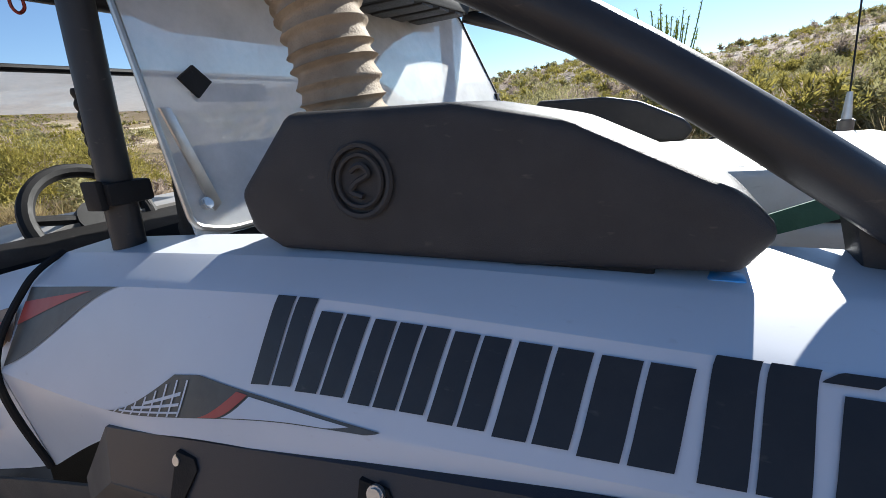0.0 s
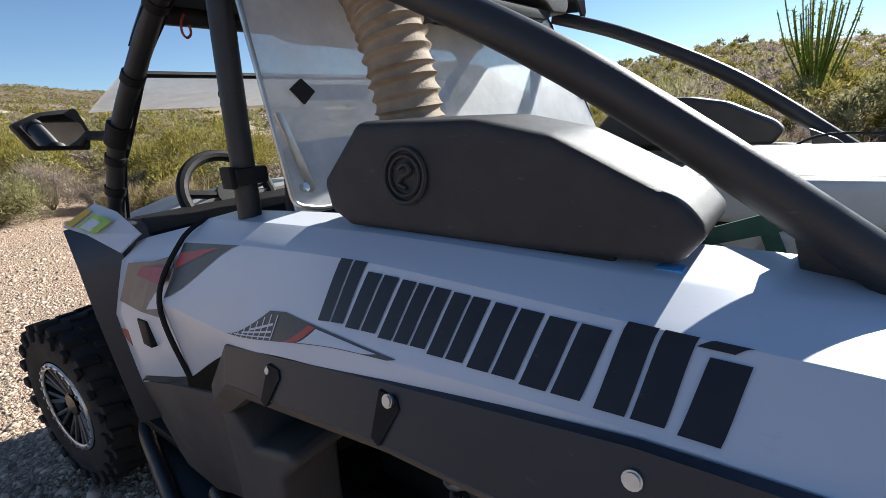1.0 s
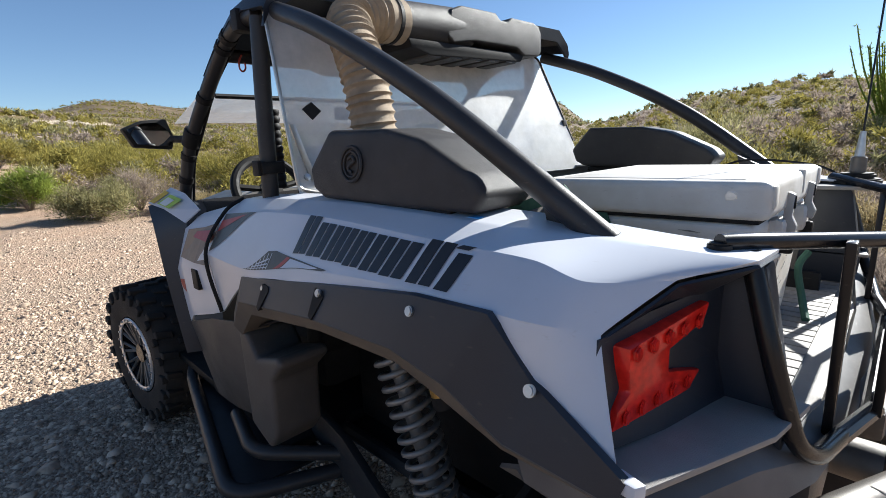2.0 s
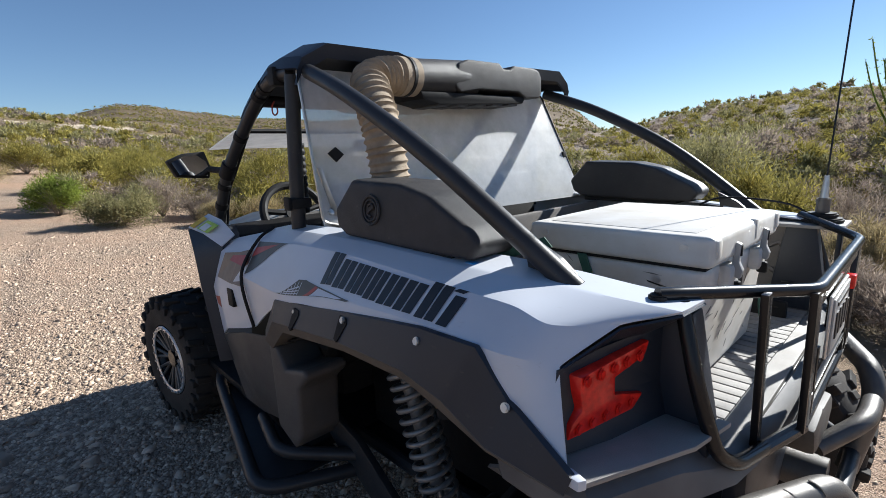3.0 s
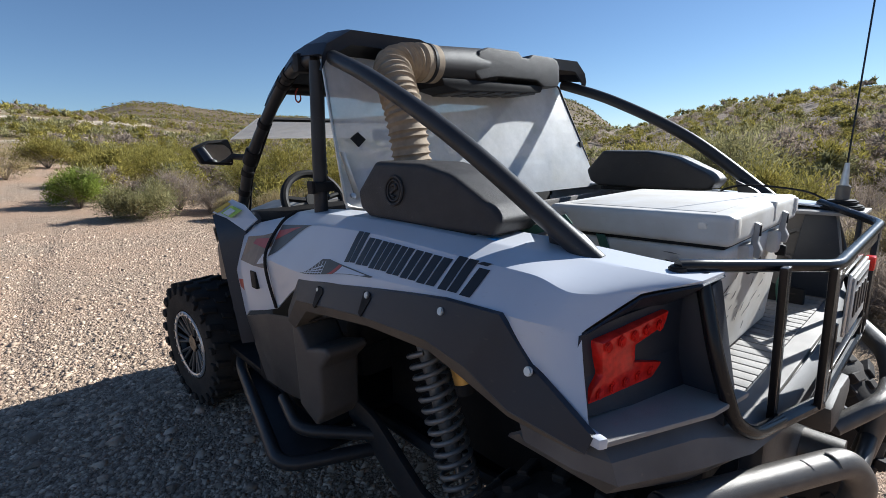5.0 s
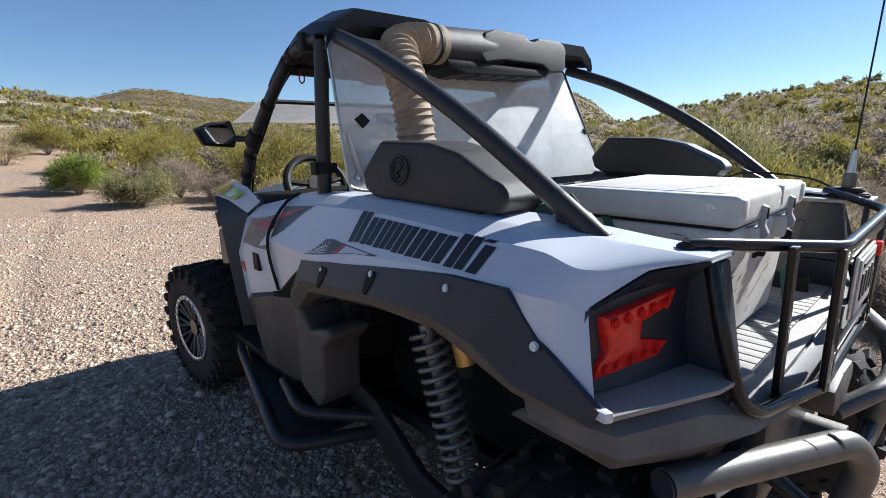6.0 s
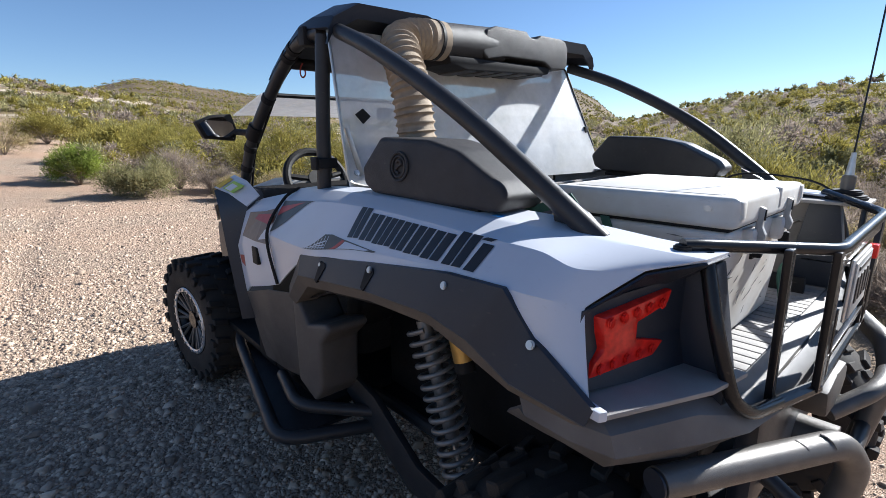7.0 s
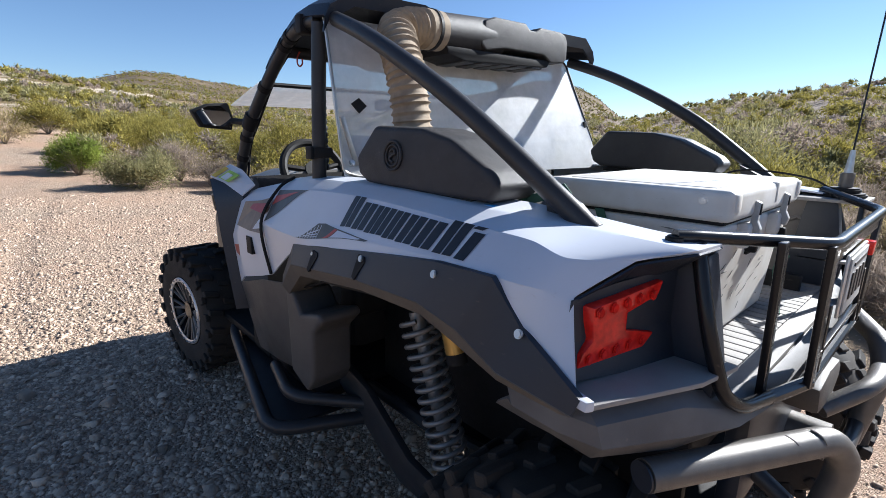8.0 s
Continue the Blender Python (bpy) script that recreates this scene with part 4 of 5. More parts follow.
for s in (-1, 1):
    door = part("door", sided(lambda: side_loft(lerp_rows(DOOR)), s), WHITE, utv, "white door skin with bronze and red graphics", 40)
    # bronze print, drawn deeper so its colour also gives the door's brownish shading
    part("door_graphic", sided(lambda: side_loft([[Vector(p) + Vector((-.004, 0, .002)) for p in r] for r in ((((-.778, 1.148, 1.215), (-.840, 1.148, 1.085))), ((-.796, 1.23, 1.195), (-.842, 1.25, 1.08)), ((-.808, 1.36, 1.178), (-.836, 1.40, 1.08)))], .001), s), TAN, door, "bronze graphic widened to paint in the door's brown shading", 0)
    part("door_graphic", sided(lambda: side_loft([[Vector(p) + Vector((-.007, 0, .003)) for p in r] for r in (((-.796, 1.152, 1.192), (-.820, 1.152, 1.155)), ((-.806, 1.27, 1.178), (-.818, 1.28, 1.160)))], .001), s), REDPAINT, door, "", 0)
    part("door_graphic", sided(lambda: side_loft([[Vector(p) + Vector((-.006, 0, 0)) for p in r] for r in (((-.836, 1.40, 1.00), (-.832, 1.41, .95)), ((-.832, 1.46, .99), (-.826, 1.465, .955)))], .001), s), REDPAINT, door, "", 0)
    part("door_latch", sided(lambda: box(-.845, -.815, 1.25, 1.30, .985, 1.055, .004), s), BLACK, door, "black recessed door latch")
    part("lower_door_panel", sided(lambda: side_loft(lerp_rows(LOWDOOR)), s), LOWER, utv, "dusty dark grey lower door panel", 40)
    part("seam_trim", sided(lambda: tube(curve_points([(-.70, 1.136, 1.285), (-.768, 1.136, 1.246), (-.842, 1.136, 1.125), (-.82, 1.136, .93)], 8), .006, 8), s), BLACK, utv)
    # lower corner ahead of the rear wheel
    part("rocker_corner", sided(lambda: prism([(.985, .925), (.93, .91), (.88, .845), (.745, .885), (.725, .862), (.795, .80), (.81, .62), (.86, .56), (.98, .60)], 0, -.832, -.68, .018, seg=3), s), LOWER, utv, "dusty dark grey rocker corner ahead of the rear wheel", 40)
    part("nerf_bar", sided(lambda: tube(fillet([(-.62, 2.20, .40), (-.73, 1.95, .40), (-.94, .96, .40), (-.55, .82, .37)], .10), .026, 14), s), TUBE, utv, "black steel rock slider tube")
    part("nerf_bar", sided(lambda: tube(fillet([(-.76, 1.32, .46), (-.83, 1.02, .47), (-.60, .82, .44)], .08), .024, 14), s), TUBE, utv, "black steel rock slider tube")
    part("slider_plate", sided(lambda: prism([(-.92, .98), (-.74, 1.9), (-.60, 1.9), (-.60, .95)], 2, .37, .385, .003), s), TUBE, utv)

    # front flare and its painted cap
    F = [((-.855, 1.47, .70), (-.82, 1.45, .70)), ((-.862, 1.50, .86), (-.81, 1.46, .86)), ((-.866, 1.54, 1.02), (-.80, 1.46, 1.05)), ((-.862, 1.59, 1.16), (-.79, 1.45, 1.19)),
         ((-.855, 1.65, 1.25), (-.79, 1.56, 1.275)), ((-.75, 1.80, 1.21), (-.66, 1.80, 1.24)), ((-.69, 2.1, 1.15), (-.62, 2.1, 1.19))]
    part("front_flare", sided(lambda: side_loft(lerp_rows([[*r, (r[1][0] + .10, r[1][1], r[1][2] - .02)] for r in F], 3), .006), s), FLARE, utv, "black front wheel arch flare", 35)
    cap = part("front_fender_cap", sided(lambda: side_loft([((-.855, 1.645, 1.262), (-.78, 1.60, 1.315)), ((-.835, 1.54, 1.245), (-.765, 1.50, 1.295)), ((-.80, 1.435, 1.195), (-.755, 1.40, 1.24))], .006), s), WHITE, utv, "white fender cap with yellow and green stickers", 0)
    part("sticker", sided(lambda: side_loft([((-.842, 1.575, 1.262), (-.80, 1.55, 1.292)), ((-.826, 1.50, 1.245), (-.785, 1.475, 1.275))], .001), s), LIME, cap, "yellow green permit sticker", 0)
    part("sticker", sided(lambda: side_loft([((-.838, 1.555, 1.262), (-.81, 1.54, 1.282)), ((-.829, 1.52, 1.252), (-.802, 1.505, 1.272))], .003), s), PAPER, cap, "", 0)
    part("sticker", sided(lambda: side_loft([((-.853, 1.63, 1.268), (-.80, 1.60, 1.305)), ((-.847, 1.60, 1.262), (-.797, 1.575, 1.298))], .001), s), AMBER, cap, "amber sticker", 0)

# hood, dash and cabin
part("hood", thick(loft([[(-.70, 1.62, 1.20), (-.45, 1.62, 1.265), (.45, 1.62, 1.265), (.70, 1.62, 1.20)], [(-.70, 1.95, 1.19), (-.45, 1.95, 1.262), (.45, 1.95, 1.262), (.70, 1.95, 1.19)],
                        [(-.62, 2.5, 1.08), (-.40, 2.5, 1.16), (.40, 2.5, 1.16), (.62, 2.5, 1.08)], [(-.48, 2.95, .92), (-.30, 2.95, .98), (.30, 2.95, .98), (.48, 2.95, .92)]]), .01), DASHGREY, utv, "dusty pale grey hood")
part("nose", box(-.50, .50, 2.45, 2.93, .50, .92, .05), FLARE, utv, "black front fascia")
# two blocks added inside the front body so no sun passes through
part("engine_bay", box(-.52, .52, 1.64, 2.48, .42, 1.08, .03), CABIN, utv, "dark block added inside the front body to stop sunlight")
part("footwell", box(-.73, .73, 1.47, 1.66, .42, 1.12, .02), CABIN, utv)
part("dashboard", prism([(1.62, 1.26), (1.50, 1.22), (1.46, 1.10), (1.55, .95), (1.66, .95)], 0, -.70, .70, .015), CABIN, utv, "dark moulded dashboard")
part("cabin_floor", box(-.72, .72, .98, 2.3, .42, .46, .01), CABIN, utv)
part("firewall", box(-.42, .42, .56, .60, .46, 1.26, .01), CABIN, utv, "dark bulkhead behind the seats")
for x in (-.34, .34):
    seat = part("seat_back", prism([(.92, .75), (1.06, .72), (1.0, 1.30), (.98, 1.44), (.90, 1.44), (.87, 1.20)], 0, x - .25, x + .25, .04, seg=3), BLACK, utv, "black upholstered bucket seat")
    part("seat_cushion", box(x - .24, x + .24, .95, 1.42, .60, .78, .05), BLACK, utv)


def steering_wheel():
    c, q = Vector((-.37, 1.63, 1.265)), Euler((radians(62), 0, 0)).to_matrix()
    b = bmesh.new()
    pts = [c + q @ Vector((.155 * math.cos(a), .155 * math.sin(a), 0)) for a in (2 * math.pi * k / 40 for k in range(40))]
    tube(pts + pts[:2], .020, 10, b, caps=False)
    for a in (0.2, 2.94, 4.71):
        tube([c, c + q @ Vector((.15 * math.cos(a), .15 * math.sin(a), 0))], .014, 8, b)
    tube([c - q @ Vector((0, 0, .015)), c + q @ Vector((0, 0, .015))], .05, 16, b)
    return b


part("steering_wheel", steering_wheel(), BLACK, utv, "black rubber steering wheel")
part("steering_column", tube([(-.37, 1.64, 1.255), (-.36, 1.82, 1.15)], .03, 12), CABIN, utv)
part("front_visor", thick(loft([[(-.52, 2.30, 1.60), (-.40, 2.32, 1.605), (.40, 2.32, 1.605), (.52, 2.30, 1.60)], [(-.62, 1.62, 1.665), (-.40, 1.62, 1.67), (.40, 1.62, 1.67), (.62, 1.62, 1.665)]]), .004), VISOR, utv, "clear plastic half windshield sheet tilted up")
part("visor_rail", tube([(-.56, 1.62, 1.66), (.56, 1.62, 1.66)], .010, 8), BLACK, utv)
part("snorkel_hose", tube([(-.385, 1.50, 1.28 + .0036 * k) for k in range(90)], .02, 14, radius=lambda t: .021 + .005 * abs(math.sin(t * 34))), BLACK, utv, "black corrugated hose by the dash")

for s in (-1, 1):
    line = curve_points(CAGE["front_pillar"][0], 8)
    for k in (6, 11, 14, 20, 27, 31, 35):
        d = (line[k + 1] - line[k]).normalized()
        part("pillar_wrap", sided(lambda: tube([line[k] - d * .012, line[k] + d * .012], .0275, 16), s), BLACK, utv)
    part("pillar_cable", sided(lambda: tube(curve_points([p + Vector((.022, -.018 - .008 * math.sin(i * 1.7), .006 * math.cos(i * 2.1))) for i, p in enumerate(line[10::3])], 4), .005, 6), s), BLACK, utv)
    part("roof_strap", sided(lambda: box(-.70, -.63, 1.02, 1.06, 1.775, 1.835, .006), s), BLACK, utv)
part("inside_mirror", box(-.14, .14, 1.40, 1.43, 1.555, 1.61, .012), BLACK, utv, "black rear-view mirror")
part("roof_console", box(-.30, .30, 1.02, 1.30, 1.74, 1.80, .02), CABIN, utv)

# mirror
mirror_part = part("side_mirror", prism([(-.878, 1.540), (-.846, 1.470), (-.712, 1.458), (-.700, 1.506), (-.720, 1.578), (-.808, 1.571)], 1, 1.735, 1.775, .008), BLACK, utv, "black framed angular side mirror", 30)
part("mirror_glass", prism([(-.864, 1.536), (-.838, 1.482), (-.722, 1.470), (-.713, 1.506), (-.728, 1.566), (-.808, 1.560)], 1, 1.729, 1.7345), MIRROR, mirror_part, "silvered mirror glass", 0)
for v in mirror_part.children[0].data.vertices:
    v.co.y += (v.co.x + .80) * .10 + (v.co.z - 1.5) * .12 - .006
part("mirror_arm", tube([(-.71, 1.745, 1.500), (-.70, 1.66, 1.495), (-.695, 1.55, 1.495)], .014, 10), BLACK, mirror_part)
part("mirror_clamp", tube([(-.698, 1.505, 1.52), (-.704, 1.545, 1.47)], .032, 14), BLACK, mirror_part)

# bed
part("bed_floor", box(-.56, .56, -.34, .54, .915, .94, .004), BED, utv, "grey ribbed plastic cargo bed floor")
for k in range(26):
    x = -.52 + k * .0416
    part("bed_rib", box(x - .018, x + .018, -.29, .50, .938, .946, .002), BED, utv)
    # thin black strip painting in the shade between two ribs
    part("bed_groove", box(x + .0182, x + .0234, -.29, .50, .936, .9415), BLACK, utv, "", 0)
for s in (-1, 1):
    part("bed_side", sided(lambda: thick(loft(lerp_rows([[(-.56, y, .93), (-.585, y, 1.12), (-.56, y, 1.25)] for y in (-.20 if s < 0 else -.29, .54)], 4)), .012), s), TUB, utv, "moulded grey cargo bed side")
    part("bed_boss", sided(lambda: ring((-.566, -.18, 1.12), (1, 0, 0), .055, .010, None, 6), s), TUB, utv)
part("bed_front", box(-.58, .58, .53, .56, .93, 1.29, .01), TUB, utv)

# tail
for s in (-1, 1):
    part("tail_recess", sided(lambda: thick(loft([[(-.822, -.160, 1.180), (-.74, -.188, 1.20), (-.61, -.232, 1.215), (-.57, -.25, 1.2)], [(-.852, -.160, 1.11), (-.74, -.195, 1.11), (-.61, -.232, 1.11), (-.57, -.245, 1.10)],
                                                  [(-.862, -.178, 1.050), (-.74, -.215, 1.042), (-.61, -.25, 1.03), (-.57, -.26, 1.02)]]), .01), s), FLARE, utv, "glossy black tail recess", 0)
    part("tail_hood", sided(lambda: thick(loft([[(-.815, -.159, 1.181), (-.716, -.211, 1.236), (-.652, -.285, 1.258), (-.56, -.290, 1.257)], [(-.806, -.152, 1.168), (-.715, -.178, 1.192), (-.645, -.215, 1.206), (-.56, -.222, 1.20)]]), .004), s), FLARE, utv, "", 0)
    part("tail_ledge", sided(lambda: prism([(-.872, -.185), (-.868, -.240), (-.665, -.325), (-.55, -.345), (-.55, -.20), (-.84, -.12)], 2, 1.032, 1.042, .003), s), BED, utv, "grey moulded ledge below the tail light")
    part("corner_cap", sided(lambda: prism([(-.882, -.200), (-.886, -.236), (-.872, -.243), (-.862, -.210)], 2, 1.034, 1.052, .003), s), WHITE, utv)
    part("tail_end_panel", sided(lambda: prism([(-.285, 1.245), (-.20, 1.24), (-.16, .94), (-.32, .94), (-.325, 1.03)], 0, -.60, -.55, .006), s), FLARE, utv, "black end panel of the bed")
    lamp = part("tail_light", sided(lambda: prism([(-.812, 1.164), (-.655, 1.192), (-.665, 1.165), (-.735, 1.143), (-.735, 1.112), (-.665, 1.095), (-.69, 1.070), (-.840, 1.060), (-.830, 1.085), (-.808, 1.105), (-.812, 1.135)], 1, -.205, -.175, .005), s), RED, utv, "red notched tail light lens", 25)
    for v in lamp.data.vertices:
        v.co.y += -(.84 - abs(v.co.x)) * .27 + .022
        v.co.x -= math.copysign(.010, v.co.x)
        v.co.z += .006
    for k in range(5):
        part("lens_segment", sided(lambda: disc((-.79 + k * .03, -.195 - k * .0081, 1.161 + k * .0035), (0, -1, 0), .0115, .006, 6, .0025), s), RED, lamp)
        part("lens_segment", sided(lambda: disc((-.805 + k * .03, -.190 - k * .0081, 1.080 + k * .0028), (0, -1, 0), .0115, .006, 6, .0025), s), RED, lamp)


def fascia():
    rows = []
    for x, y in ((-.872, -.07), (-.876, -.17), (-.862, -.245), (-.70, -.315), (-.55, -.350), (-.30, -.375), (0, -.38), (.30, -.375), (.55, -.350), (.70, -.315), (.862, -.245), (.876, -.17), (.872, -.07)):
        e, mid = abs(x) > .86, .085 if abs(x) < .5 else (.05 if abs(x) < .6 else 0)
        rows.append([(x * .985, y + .03, 1.025 - mid), (x, y, 1.005 - mid), (x, y - .012, (.97 if e else .955) - mid * .6), (x * .97, y + .02, .945 + (.14 + y) * .2 if e else .903 - mid * .3), (x * .9, y + .10, .888 - mid * .3)])
    return thick(loft(rows), .008)


part("rear_fascia", fascia(), FASCIA, utv, "dusty scuffed dark grey rear fascia", 30)
part("tail_housing", box(-.40, .40, -.35, -.30, .62, .93, .02), FLARE, utv)
part("fascia_block", prism([(-.22, .90), (-.12, .915), (.02, .90), (.04, .85), (-.04, .80), (-.18, .82)], 1, -.43, -.35, .015), LOWER, utv)
part("exhaust_tip", tube([(.02, -.30, .66), (.02, -.44, .66)], .05, 20), BUMPER, utv)

# tailgate basket
RL = [(-.622, -.232, 1.275), (-.595, -.252, 1.274), (-.310, -.415, 1.246), (.345, -.415, 1.246), (.58, -.25, 1.270), (.605, -.23, 1.272)]
basket = part("tailgate_basket", tube(fillet(RL, .035), .0125, 14), RAILMAT, utv, "satin black tubular tailgate basket")
for s in (-1, 1):
    part("basket_leg", sided(lambda: tube(fillet([(-.592, -.262, 1.262), (-.618, -.305, 1.12), (-.600, -.338, 1.00), (-.55, -.358, .962), (-.43, -.376, .945)], .05), .0135, 12), s), RAILMAT, basket)
    part("basket_bar", sided(lambda: prism([(-.470, 1.262), (-.440, 1.262), (-.412, .940), (-.440, .940)], 1, -.366, -.352, .003), s), RAILMAT, basket)
    part("basket_bar", sided(lambda: prism([(-.345, 1.246), (-.292, 1.246), (-.262, .935), (-.312, .935)], 1, -.420, -.406, .003), s), RAILMAT, basket)
    part("basket_sill", sided(lambda: tube([(-.44, -.374, .945), (-.28, -.410, .935)], .014, 10), s), RAILMAT, basket)
    part("basket_bar", sided(lambda: prism([(-.235, 1.10), (-.215, 1.10), (-.215, .945), (-.235, .945)], 1, -.418, -.406, .002), s), RAILMAT, basket)
    part("rail_pad", sided(lambda: disc((-.622, -.232, 1.270), (0, 0, 1), .016, .012, 14, .003), s), BLACK, basket)
part("basket_sill", tube([(-.29, -.405, .93), (.29, -.405, .93)], .014, 10), RAILMAT, basket)
part("basket_panel", box(-.30, .30, -.418, -.406, 1.205, 1.243, .003), RAILMAT, basket)
part("basket_bar", box(-.28, .28, -.418, -.406, .985, 1.0, .002), RAILMAT, basket)
plate = part("licence_plate", box(-.20, .02, -.432, -.428, 1.075, 1.20, .002), PLATE, basket, "small white plate with dark bars")
part("plate_frame", box(-.208, .028, -.428, -.421, 1.067, 1.208, .003), ALU, plate)
for k in range(4):
    part("plate_bar", box(-.17 + k * .045, -.145 + k * .045, -.4345, -.4322, 1.105, 1.165), INK, plate)
part("plate_bar", box(-.17, -.01, -.4345, -.4322, 1.18, 1.188), INK, plate)
part("red_reflector", box(.035, .065, -.44, -.42, 1.17, 1.205, .004), RED, basket, "small red reflector")

# bumper
bump = part("rear_bumper", tube(fillet([(-.76, -.285, .885), (-.35, -.475, .865), (-.30, -.50, .80), (-.28, -.46, .56)], .06, 8), .0285, 22), BUMPER, utv, "dull grey tubular steel rear bumper")
part("bumper_tube", tube(fillet([(.76, -.285, .885), (.35, -.475, .865), (.30, -.50, .80), (.28, -.46, .56)], .06, 8), .0285, 22), BUMPER, bump)
part("bumper_tube", tube(fillet([(-.10, -.42, .80), (.0, -.50, .86), (.12, -.50, .86)], .05), .022, 14), BUMPER, bump)
part("bumper_cap", disc((-.764, -.283, .885), (-.9, .42, 0), .0265, .004, 22), FLARE, bump)
for x, y in ((-.47, -.4195), (-.41, -.447)):
    part("weld_bead", tube([(x, y - .0285 * math.cos(a), .8705 + .0285 * math.sin(a)) for a in (-.4, 0, .4, .8, 1.2, 1.6)], .0022, 6), BUMPER, bump)
part("bumper_brace", tube([(-.66, -.32, .86), (-.55, -.20, .70)], .02, 12), TUBE, bump)
part("bumper_brace", tube([(.66, -.32, .86), (.55, -.20, .70)], .02, 12), TUBE, bump)
part("hitch_frame", tube(fillet([(-.30, -.30, .72), (-.30, -.47, .62), (.30, -.47, .62), (.30, -.30, .72)], .05), .02, 12), TUBE, bump)


# wheels
def tyre_mesh():
    b = bmesh.new()
    prof = [(-.115, .215), (-.125, .25), (-.128, .31), (-.118, .350), (-.085, .372), (0, .376), (.085, .372), (.118, .350), (.128, .31), (.125, .25), (.115, .215)]
    n = 56
    rows = [[(x, r * math.cos(2 * math.pi * k / n), r * math.sin(2 * math.pi * k / n)) for x, r in prof] for k in range(n)]
    loft(rows + [rows[0]], b)
    bmesh.ops.remove_doubles(b, verts=b.verts, dist=1e-5)
    return b


def lug(x0, x1, r0, r1, w, turn, slant=0.0):
    b = box(x0, x1, -w / 2, w / 2, r0, r1, .004, seg=1)
    for v in b.verts:
        v.co.y += slant * v.co.x
    bmesh.ops.transform(b, matrix=Euler((turn, 0, 0)).to_matrix().to_4x4(), verts=b.verts)
    return b


def wheel(x, y, steer):
    root = empty("wheel", (x, y, .385), utv)
    root.rotation_euler = (0, 0, steer)
    s = -1 if x < 0 else 1
    ty = part("tyre", tyre_mesh(), TYRE, root, "dusty knobbly all-terrain tyre", 40)
    kinds = []
    for side in (-1, 1):
        off = .07 if side > 0 else 0
        kinds.append(lug(.045 if side > 0 else -.122, .122 if side > 0 else -.045, .355, .389, .036, off, .25 * side))
        kinds.append(lug(side * .125 - .012, side * .125 + .012, .315, .362, .040, off))
    kinds.append(lug(-.03, .03, .365, .388, .034, .1, -.3))
    for b in kinds:
        first = part("tread_lug", b, TYRE, root, "", 30)
        for k in range(1, 22):
            piece = first.copy()
            scene.collection.objects.link(piece)
            piece.rotation_euler = (2 * math.pi * k / 22, 0, 0)
    b = bmesh.new()
    n = 40
    prof = [(-.11, .212), (-.09, .19), (.06, .185), (.095, .19), (.112, .205)]
    rows = [[(-s * p * -1, r * math.cos(2 * math.pi * k / n), r * math.sin(2 * math.pi * k / n)) for p, r in prof] for k in range(n)]
    loft(rows + [rows[0]], b)
    part("rim", b, RAILMAT, root, "gloss black alloy rim", 40)
    rb = ring((s * .118, 0, 0), (1, 0, 0), .197, .013, None, 44)
    for v in rb.verts:
        v.co.x = s * .118 + (v.co.x - s * .118) * .5
    part("beadlock_ring", rb, ALU, root, "machined silver beadlock ring", 40)
    for k in range(10):
        a = 2 * math.pi * k / 10
        sp = bmesh.new()
        for d in (-.13, .13):
            tube([(s * .085, .05 * math.cos(a), .05 * math.sin(a)), (s * .108, .19 * math.cos(a + d), .19 * math.sin(a + d))], .009, 6, sp)
        part("spoke", sp, BUMPER, root, "", 30)
    part("hub", disc((s * .085, 0, 0), (1, 0, 0), .055, .03, 20, .005), RAILMAT, root, "", 30)
    for k in range(24):
        a = 2 * math.pi * k / 24
        part("beadlock_bolt", disc((s * .126, .197 * math.cos(a), .197 * math.sin(a)), (1, 0, 0), .006, .008, 6), STEEL, root)
    return root


wheel(-.725, 2.51, radians(7))
wheel(.725, 2.51, radians(7))
wheel(-.725, -.12, 0)
wheel(.725, -.12, 0)

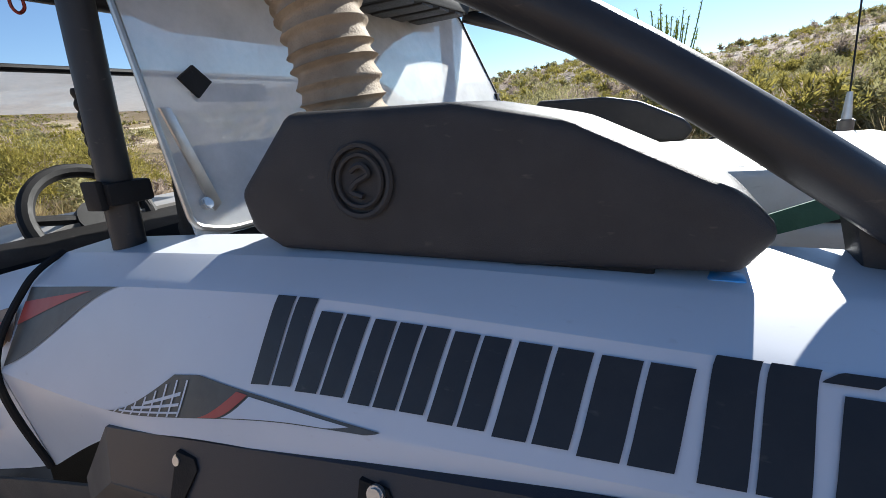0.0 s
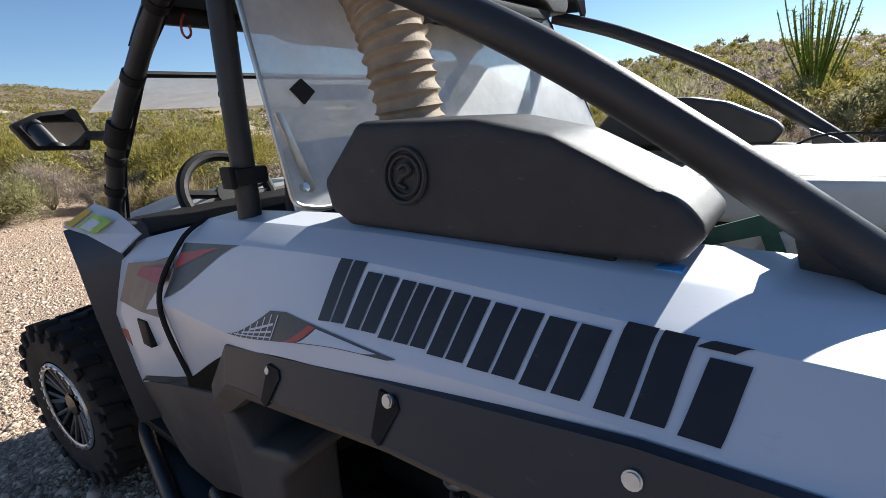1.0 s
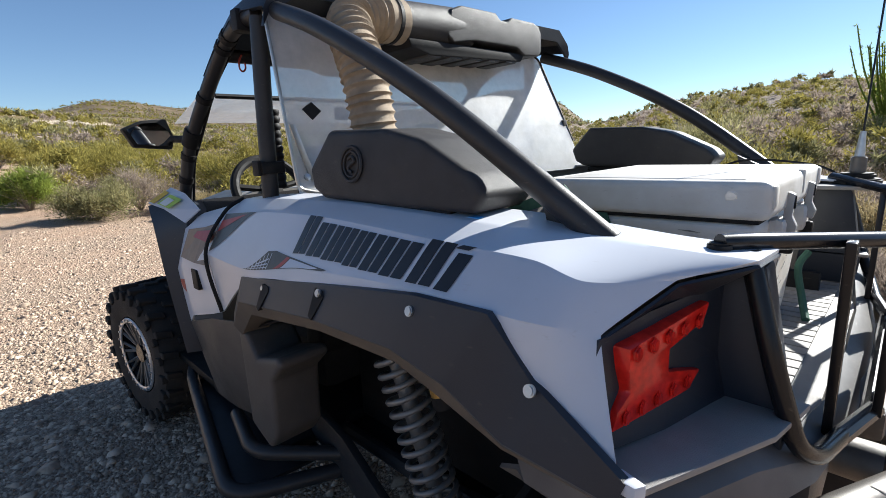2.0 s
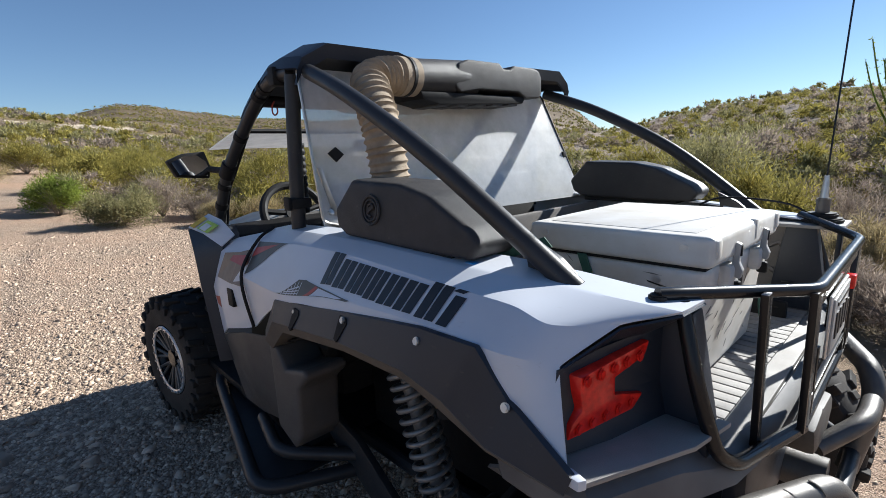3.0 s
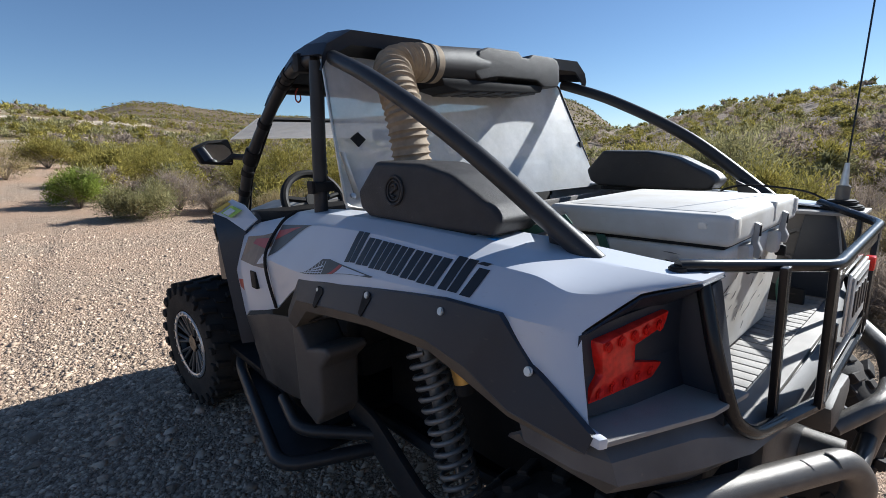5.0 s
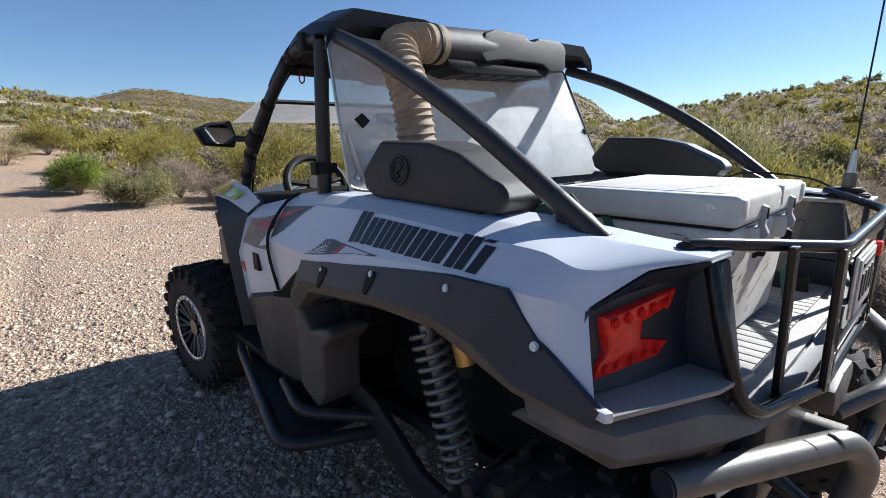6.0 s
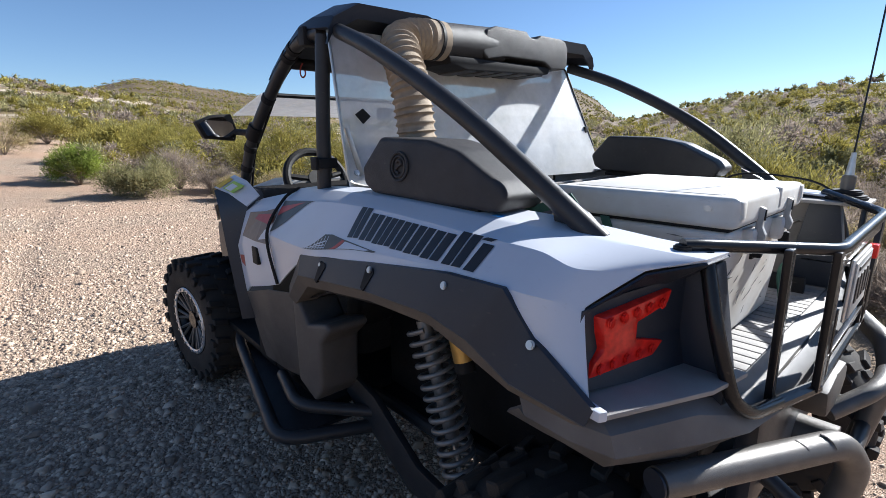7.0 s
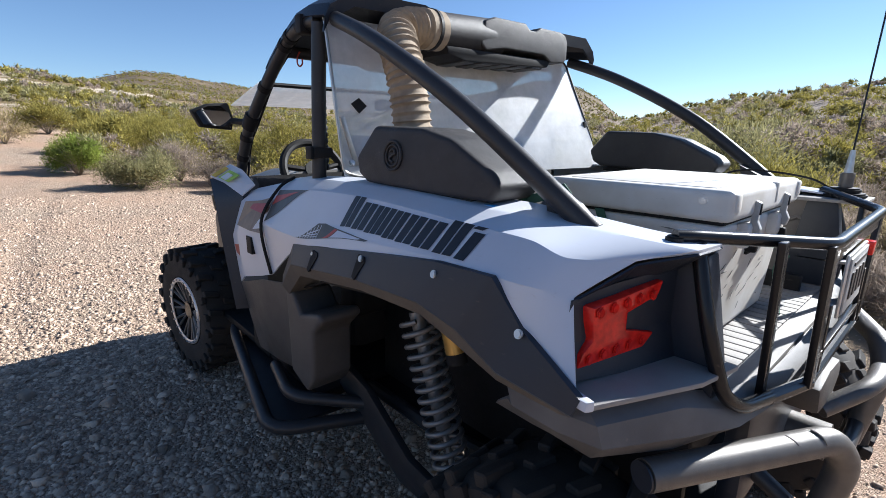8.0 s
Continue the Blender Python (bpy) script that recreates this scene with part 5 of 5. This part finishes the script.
# suspension and underside
for s in (-1, 1):
    a, c = Vector((-.615, .515, .91)), Vector((-.600, .318, .34))
    d = c - a
    shock = part("shock_absorber", sided(lambda: tube([a + d * .0, a + d * .62], .024, 16), s), SPRING, utv, "grey damper with a long coil spring")
    part("shock_rod", sided(lambda: tube([a + d * .6, c], .010, 10), s), STEEL, shock)
    helix, u = [], d.normalized()
    e1 = u.orthogonal().normalized()
    e2 = u.cross(e1)
    for k in range(16 * 18):
        t = k / (16 * 18 - 1)
        ang = t * 2 * math.pi * 16
        helix.append(a + d * (.04 + .92 * t) + (e1 * math.cos(ang) + e2 * math.sin(ang)) * .054)
    part("coil_spring", sided(lambda: tube(helix, .0085, 7), s), SPRING, shock, "grey painted coil spring", 60)
    part("reservoir", sided(lambda: tube([(-.60, .392, .955), (-.598, .352, .825)], .030, 18), s), GOLD, shock, "gold damper reservoir")
    part("reservoir_cap", sided(lambda: tube([(-.598, .352, .825), (-.597, .343, .795)], .031, 18), s), BLACK, shock)
    part("trailing_arm", sided(lambda: prism([(1.0, .46), (.96, .56), (.80, .52), (.55, .36), (.10, .30), (.0, .34), (-.1, .30), (.15, .24), (.60, .24)], 0, -.63, -.60, .008), s), TUBE, utv, "black steel trailing arm")
    part("radius_rod", sided(lambda: tube([(-.20, .05, .55), (-.60, .03, .42)], .016, 10), s), TUBE, utv)
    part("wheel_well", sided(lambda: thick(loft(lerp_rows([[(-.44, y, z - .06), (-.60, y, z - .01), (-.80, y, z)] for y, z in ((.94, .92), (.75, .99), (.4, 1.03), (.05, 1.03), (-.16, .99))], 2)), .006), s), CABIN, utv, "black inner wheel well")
    # near-black wall added behind the arch, standing in for its shaded void
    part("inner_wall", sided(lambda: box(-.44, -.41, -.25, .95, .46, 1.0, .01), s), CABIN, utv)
    part("frame_rail", sided(lambda: tube([(-.46, -.28, .50), (-.50, .6, .42), (-.52, 2.2, .42)], .025, 10), s), TUBE, utv)
# unseen plate added to keep sun off the ground under the chassis
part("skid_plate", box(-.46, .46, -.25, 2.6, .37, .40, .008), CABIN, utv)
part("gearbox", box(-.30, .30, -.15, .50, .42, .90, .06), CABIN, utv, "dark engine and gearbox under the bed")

# antenna
part("antenna_mount", prism([(.50, -.36), (.69, -.36), (.69, -.16), (.50, -.16)], 2, 1.240, 1.252, .004), BED, utv)
ant = part("antenna", disc((.60, -.288, 1.259), (0, 0, 1), .062, .018, 28, .005), BLACK, utv, "black antenna base with a steel spring and whip")
part("antenna_base", disc((.60, -.288, 1.276), (0, 0, 1), .045, .018, 28, .005), BLACK, ant)
part("antenna_collar", disc((.60, -.288, 1.309), (0, 0, 1), .02, .05, 18, .003), BUMPER, ant)
part("antenna_ferrule", tube([(.60, -.288, 1.334), (.602, -.289, 1.409)], .012, 14, radius=lambda t: .013 - .006 * t), STEEL, ant)
part("antenna_whip", tube([(.602, -.289, 1.404), (.635, -.295, 1.9), (.68, -.305, 2.5), (.745, -.32, 3.2)], .0028, 6), RAILMAT, ant)
part("antenna_cable", tube(curve_points([(.64, -.25, 1.27), (.62, -.17, 1.31), (.52, .0, 1.33), (.50, .10, 1.28), (.50, .2, 1.20)], 6), .004, 6), BLACK, ant)

# ---- the cooler and loose things ----
cooler = tagged(empty("cooler_box", (0, -.005, .946)), "scuffed dirty white rotomoulded cooler box strapped in the bed", "cooler")


def local(bm):
    """From the drawing's numbers to a size stretched to fit the camera's view, about the cooler's base."""
    for v in bm.verts:
        v.co = Vector((-.075 + .727 * v.co.x, .0022 + 1.196 * (v.co.y + .0135), .958 * (v.co.z - .946)))
    return bm


def cooler_body():
    b = box(-.372, .372, -.195, .175, .948, 1.272, .025, seg=4)
    for v in b.verts:
        k = (v.co.z - .948) / .324
        v.co.x *= .90 + .10 * k
        v.co.y = (v.co.y + .01) * (.90 + .10 * k) - .01
    return b


part("body", local(cooler_body()), COOLER, cooler, "", 40)
lid = part("lid", local(box(-.385, .385, -.212, .185, 1.278, 1.352, .018, seg=4)), COOLER, cooler, "thick white lid with rounded edges", 40)
part("lid_panel", local(box(-.33, .33, -.17, .145, 1.350, 1.3535, .0015)), COOLER, cooler)
for x in (-.36, .345):
    part("lid_corner", local(box(x - .012, x + .03, -.2155, -.205, 1.300, 1.345, .006)), COOLER, cooler)
part("lid_notch", local(box(.05, .075, -.2135, -.20, 1.30, 1.3535, .004)), COOLER, cooler)
part("gasket", local(box(-.372, .372, -.198, .175, 1.270, 1.280, .003)), BLACK, cooler, "dark lid gasket")
for x in (-.17, .17):
    part("latch", local(prism([(-.222, 1.315), (-.212, 1.32), (-.206, 1.235), (-.224, 1.228), (-.228, 1.25), (-.220, 1.27)], 0, x - .012, x + .012, .003)), PLATE, cooler, "pale grey rubber T latch")
    part("latch_slot", local(box(x - .005, x + .005, -.2235, -.218, 1.285, 1.312, .001)), BLACK, cooler)
    part("latch_boss", local(box(x - .045, x + .045, -.215, -.19, 1.20, 1.265, .012)), COOLER, cooler)
    part("keeper", local(box(x - .012, x + .012, -.226, -.205, 1.19, 1.222, .006)), BLACK, cooler)
part("badge", local(box(-.07, .06, -.195, -.186, 1.165, 1.20, .003)), BLACK, cooler, "dark maker's badge")
for y in (-.16, .14):
    part("side_bolt", local(disc((-.386, y, 1.325), (-1, 0, 0), .009, .006, 14, .002)), ALU, cooler)
part("side_bolt", local(disc((-.372, -.11, 1.235), (-1, 0, 0), .009, .006, 14, .002)), ALU, cooler)
part("side_bolt", local(disc((-.372, .05, 1.235), (-1, 0, 0), .009, .006, 14, .002)), ALU, cooler)
tagged(part("tie_down_strap", prism([(.06, 1.262), (.085, 1.262), (.03, 1.12), (-.03, 1.0), (-.055, 1.0), (.0, 1.12)], 0, -.353, -.3495), GREEN, None, "", 0), "faded green webbing strap across the cooler's side", "strap")
for k, (y0, z0, w, hgt) in enumerate(((-.15, 1.09, .05, .006), (-.10, 1.05, .035, .005), (.02, 1.20, .06, .004), (-.05, 1.16, .03, .006), (.07, 1.12, .05, .005), (-.13, 1.22, .04, .004))):
    x = -.372 * (.90 + .10 * (z0 - .948) / .324) - .0012
    part("scuff", local(prism([(y0, z0), (y0 + w * .4, z0 + hgt), (y0 + w, z0 + hgt * 2.4), (y0 + w * .9, z0 + hgt * 1.2), (y0 + w * .3, z0 - hgt * .3)], 0, x - .0006, x)), INK, cooler, "dark rub mark")
for k, (x0, z0, w) in enumerate(((-.26, 1.06, .06), (-.20, 1.12, .04), (.0, 1.05, .05), (.12, 1.10, .06), (-.30, 1.15, .05))):
    y = (-.195 + .01) * (.90 + .10 * (z0 - .948) / .324) - .01 - .0012
    part("scuff", local(prism([(x0, z0), (x0 + w * .5, z0 + .006), (x0 + w, z0 + .014), (x0 + w * .6, z0 + .004)], 1, y - .0006, y)), INK, cooler, "dark rub mark")
for k in range(26):
    y0, z0, w, tilt = rng.uniform(-.17, .12), rng.uniform(.99, 1.25), rng.uniform(.015, .07), rng.uniform(-.01, .012)
    x = -.372 * (.90 + .10 * (z0 - .948) / .324) - .0014
    part("scuff", local(prism([(y0, z0), (y0 + w * .5, z0 + tilt + .0022), (y0 + w, z0 + 2 * tilt), (y0 + w * .5, z0 + tilt - .0012)], 0, x - .0006, x)), SMUDGE, cooler)
for k in range(16):
    x0, z0, w, tilt = rng.uniform(-.31, .24), rng.uniform(.99, 1.18), rng.uniform(.02, .08), rng.uniform(-.004, .014)
    y = (-.195 + .01) * (.90 + .10 * (z0 - .948) / .324) - .01 - .0014
    part("scuff", local(prism([(x0, z0), (x0 + w * .5, z0 + tilt + .0022), (x0 + w, z0 + 2 * tilt), (x0 + w * .5, z0 + tilt - .0012)], 1, y - .0006, y)), SMUDGE, cooler)
tagged(part("green_rope", tube(curve_points([(.10, -.26, .95), (.16, -.24, .99), (.20, -.22, 1.06), (.23, -.235, 1.10)], 6), .009, 8), GREEN, None), "short length of faded green rope beside the cooler", "rope")
clip = tagged(empty("carabiner", (-.60, 1.24, 1.69)), "red and silver carabiner clip hanging from the roof tube", "carabiner")
part("hook", tube(curve_points([(0, 0, .06), (-.010, 0, .042), (-.012, 0, .018), (-.003, 0, .008), (.008, 0, .018), (.008, 0, .036)], 6), .003, 8), REDPAINT, clip)
tagged(part("blue_wrapper", box(-.715, -.69, .12, .15, 1.280, 1.297, .004), material("blue_plastic_film", (0.05, 0.35, 0.75), 0.3, second=(0.5, 0.6, 0.7), scale=60), None, "", 30), "crumpled blue plastic wrapper tucked beside the pod", "wrapper")
tagged(part("strap_end", prism([(.16, 1.275), (.185, 1.285), (.03, 1.345), (.01, 1.325)], 0, -.585, -.582), GREEN, None, "", 0), "loose end of a faded green webbing strap by the cage tube", "strap")
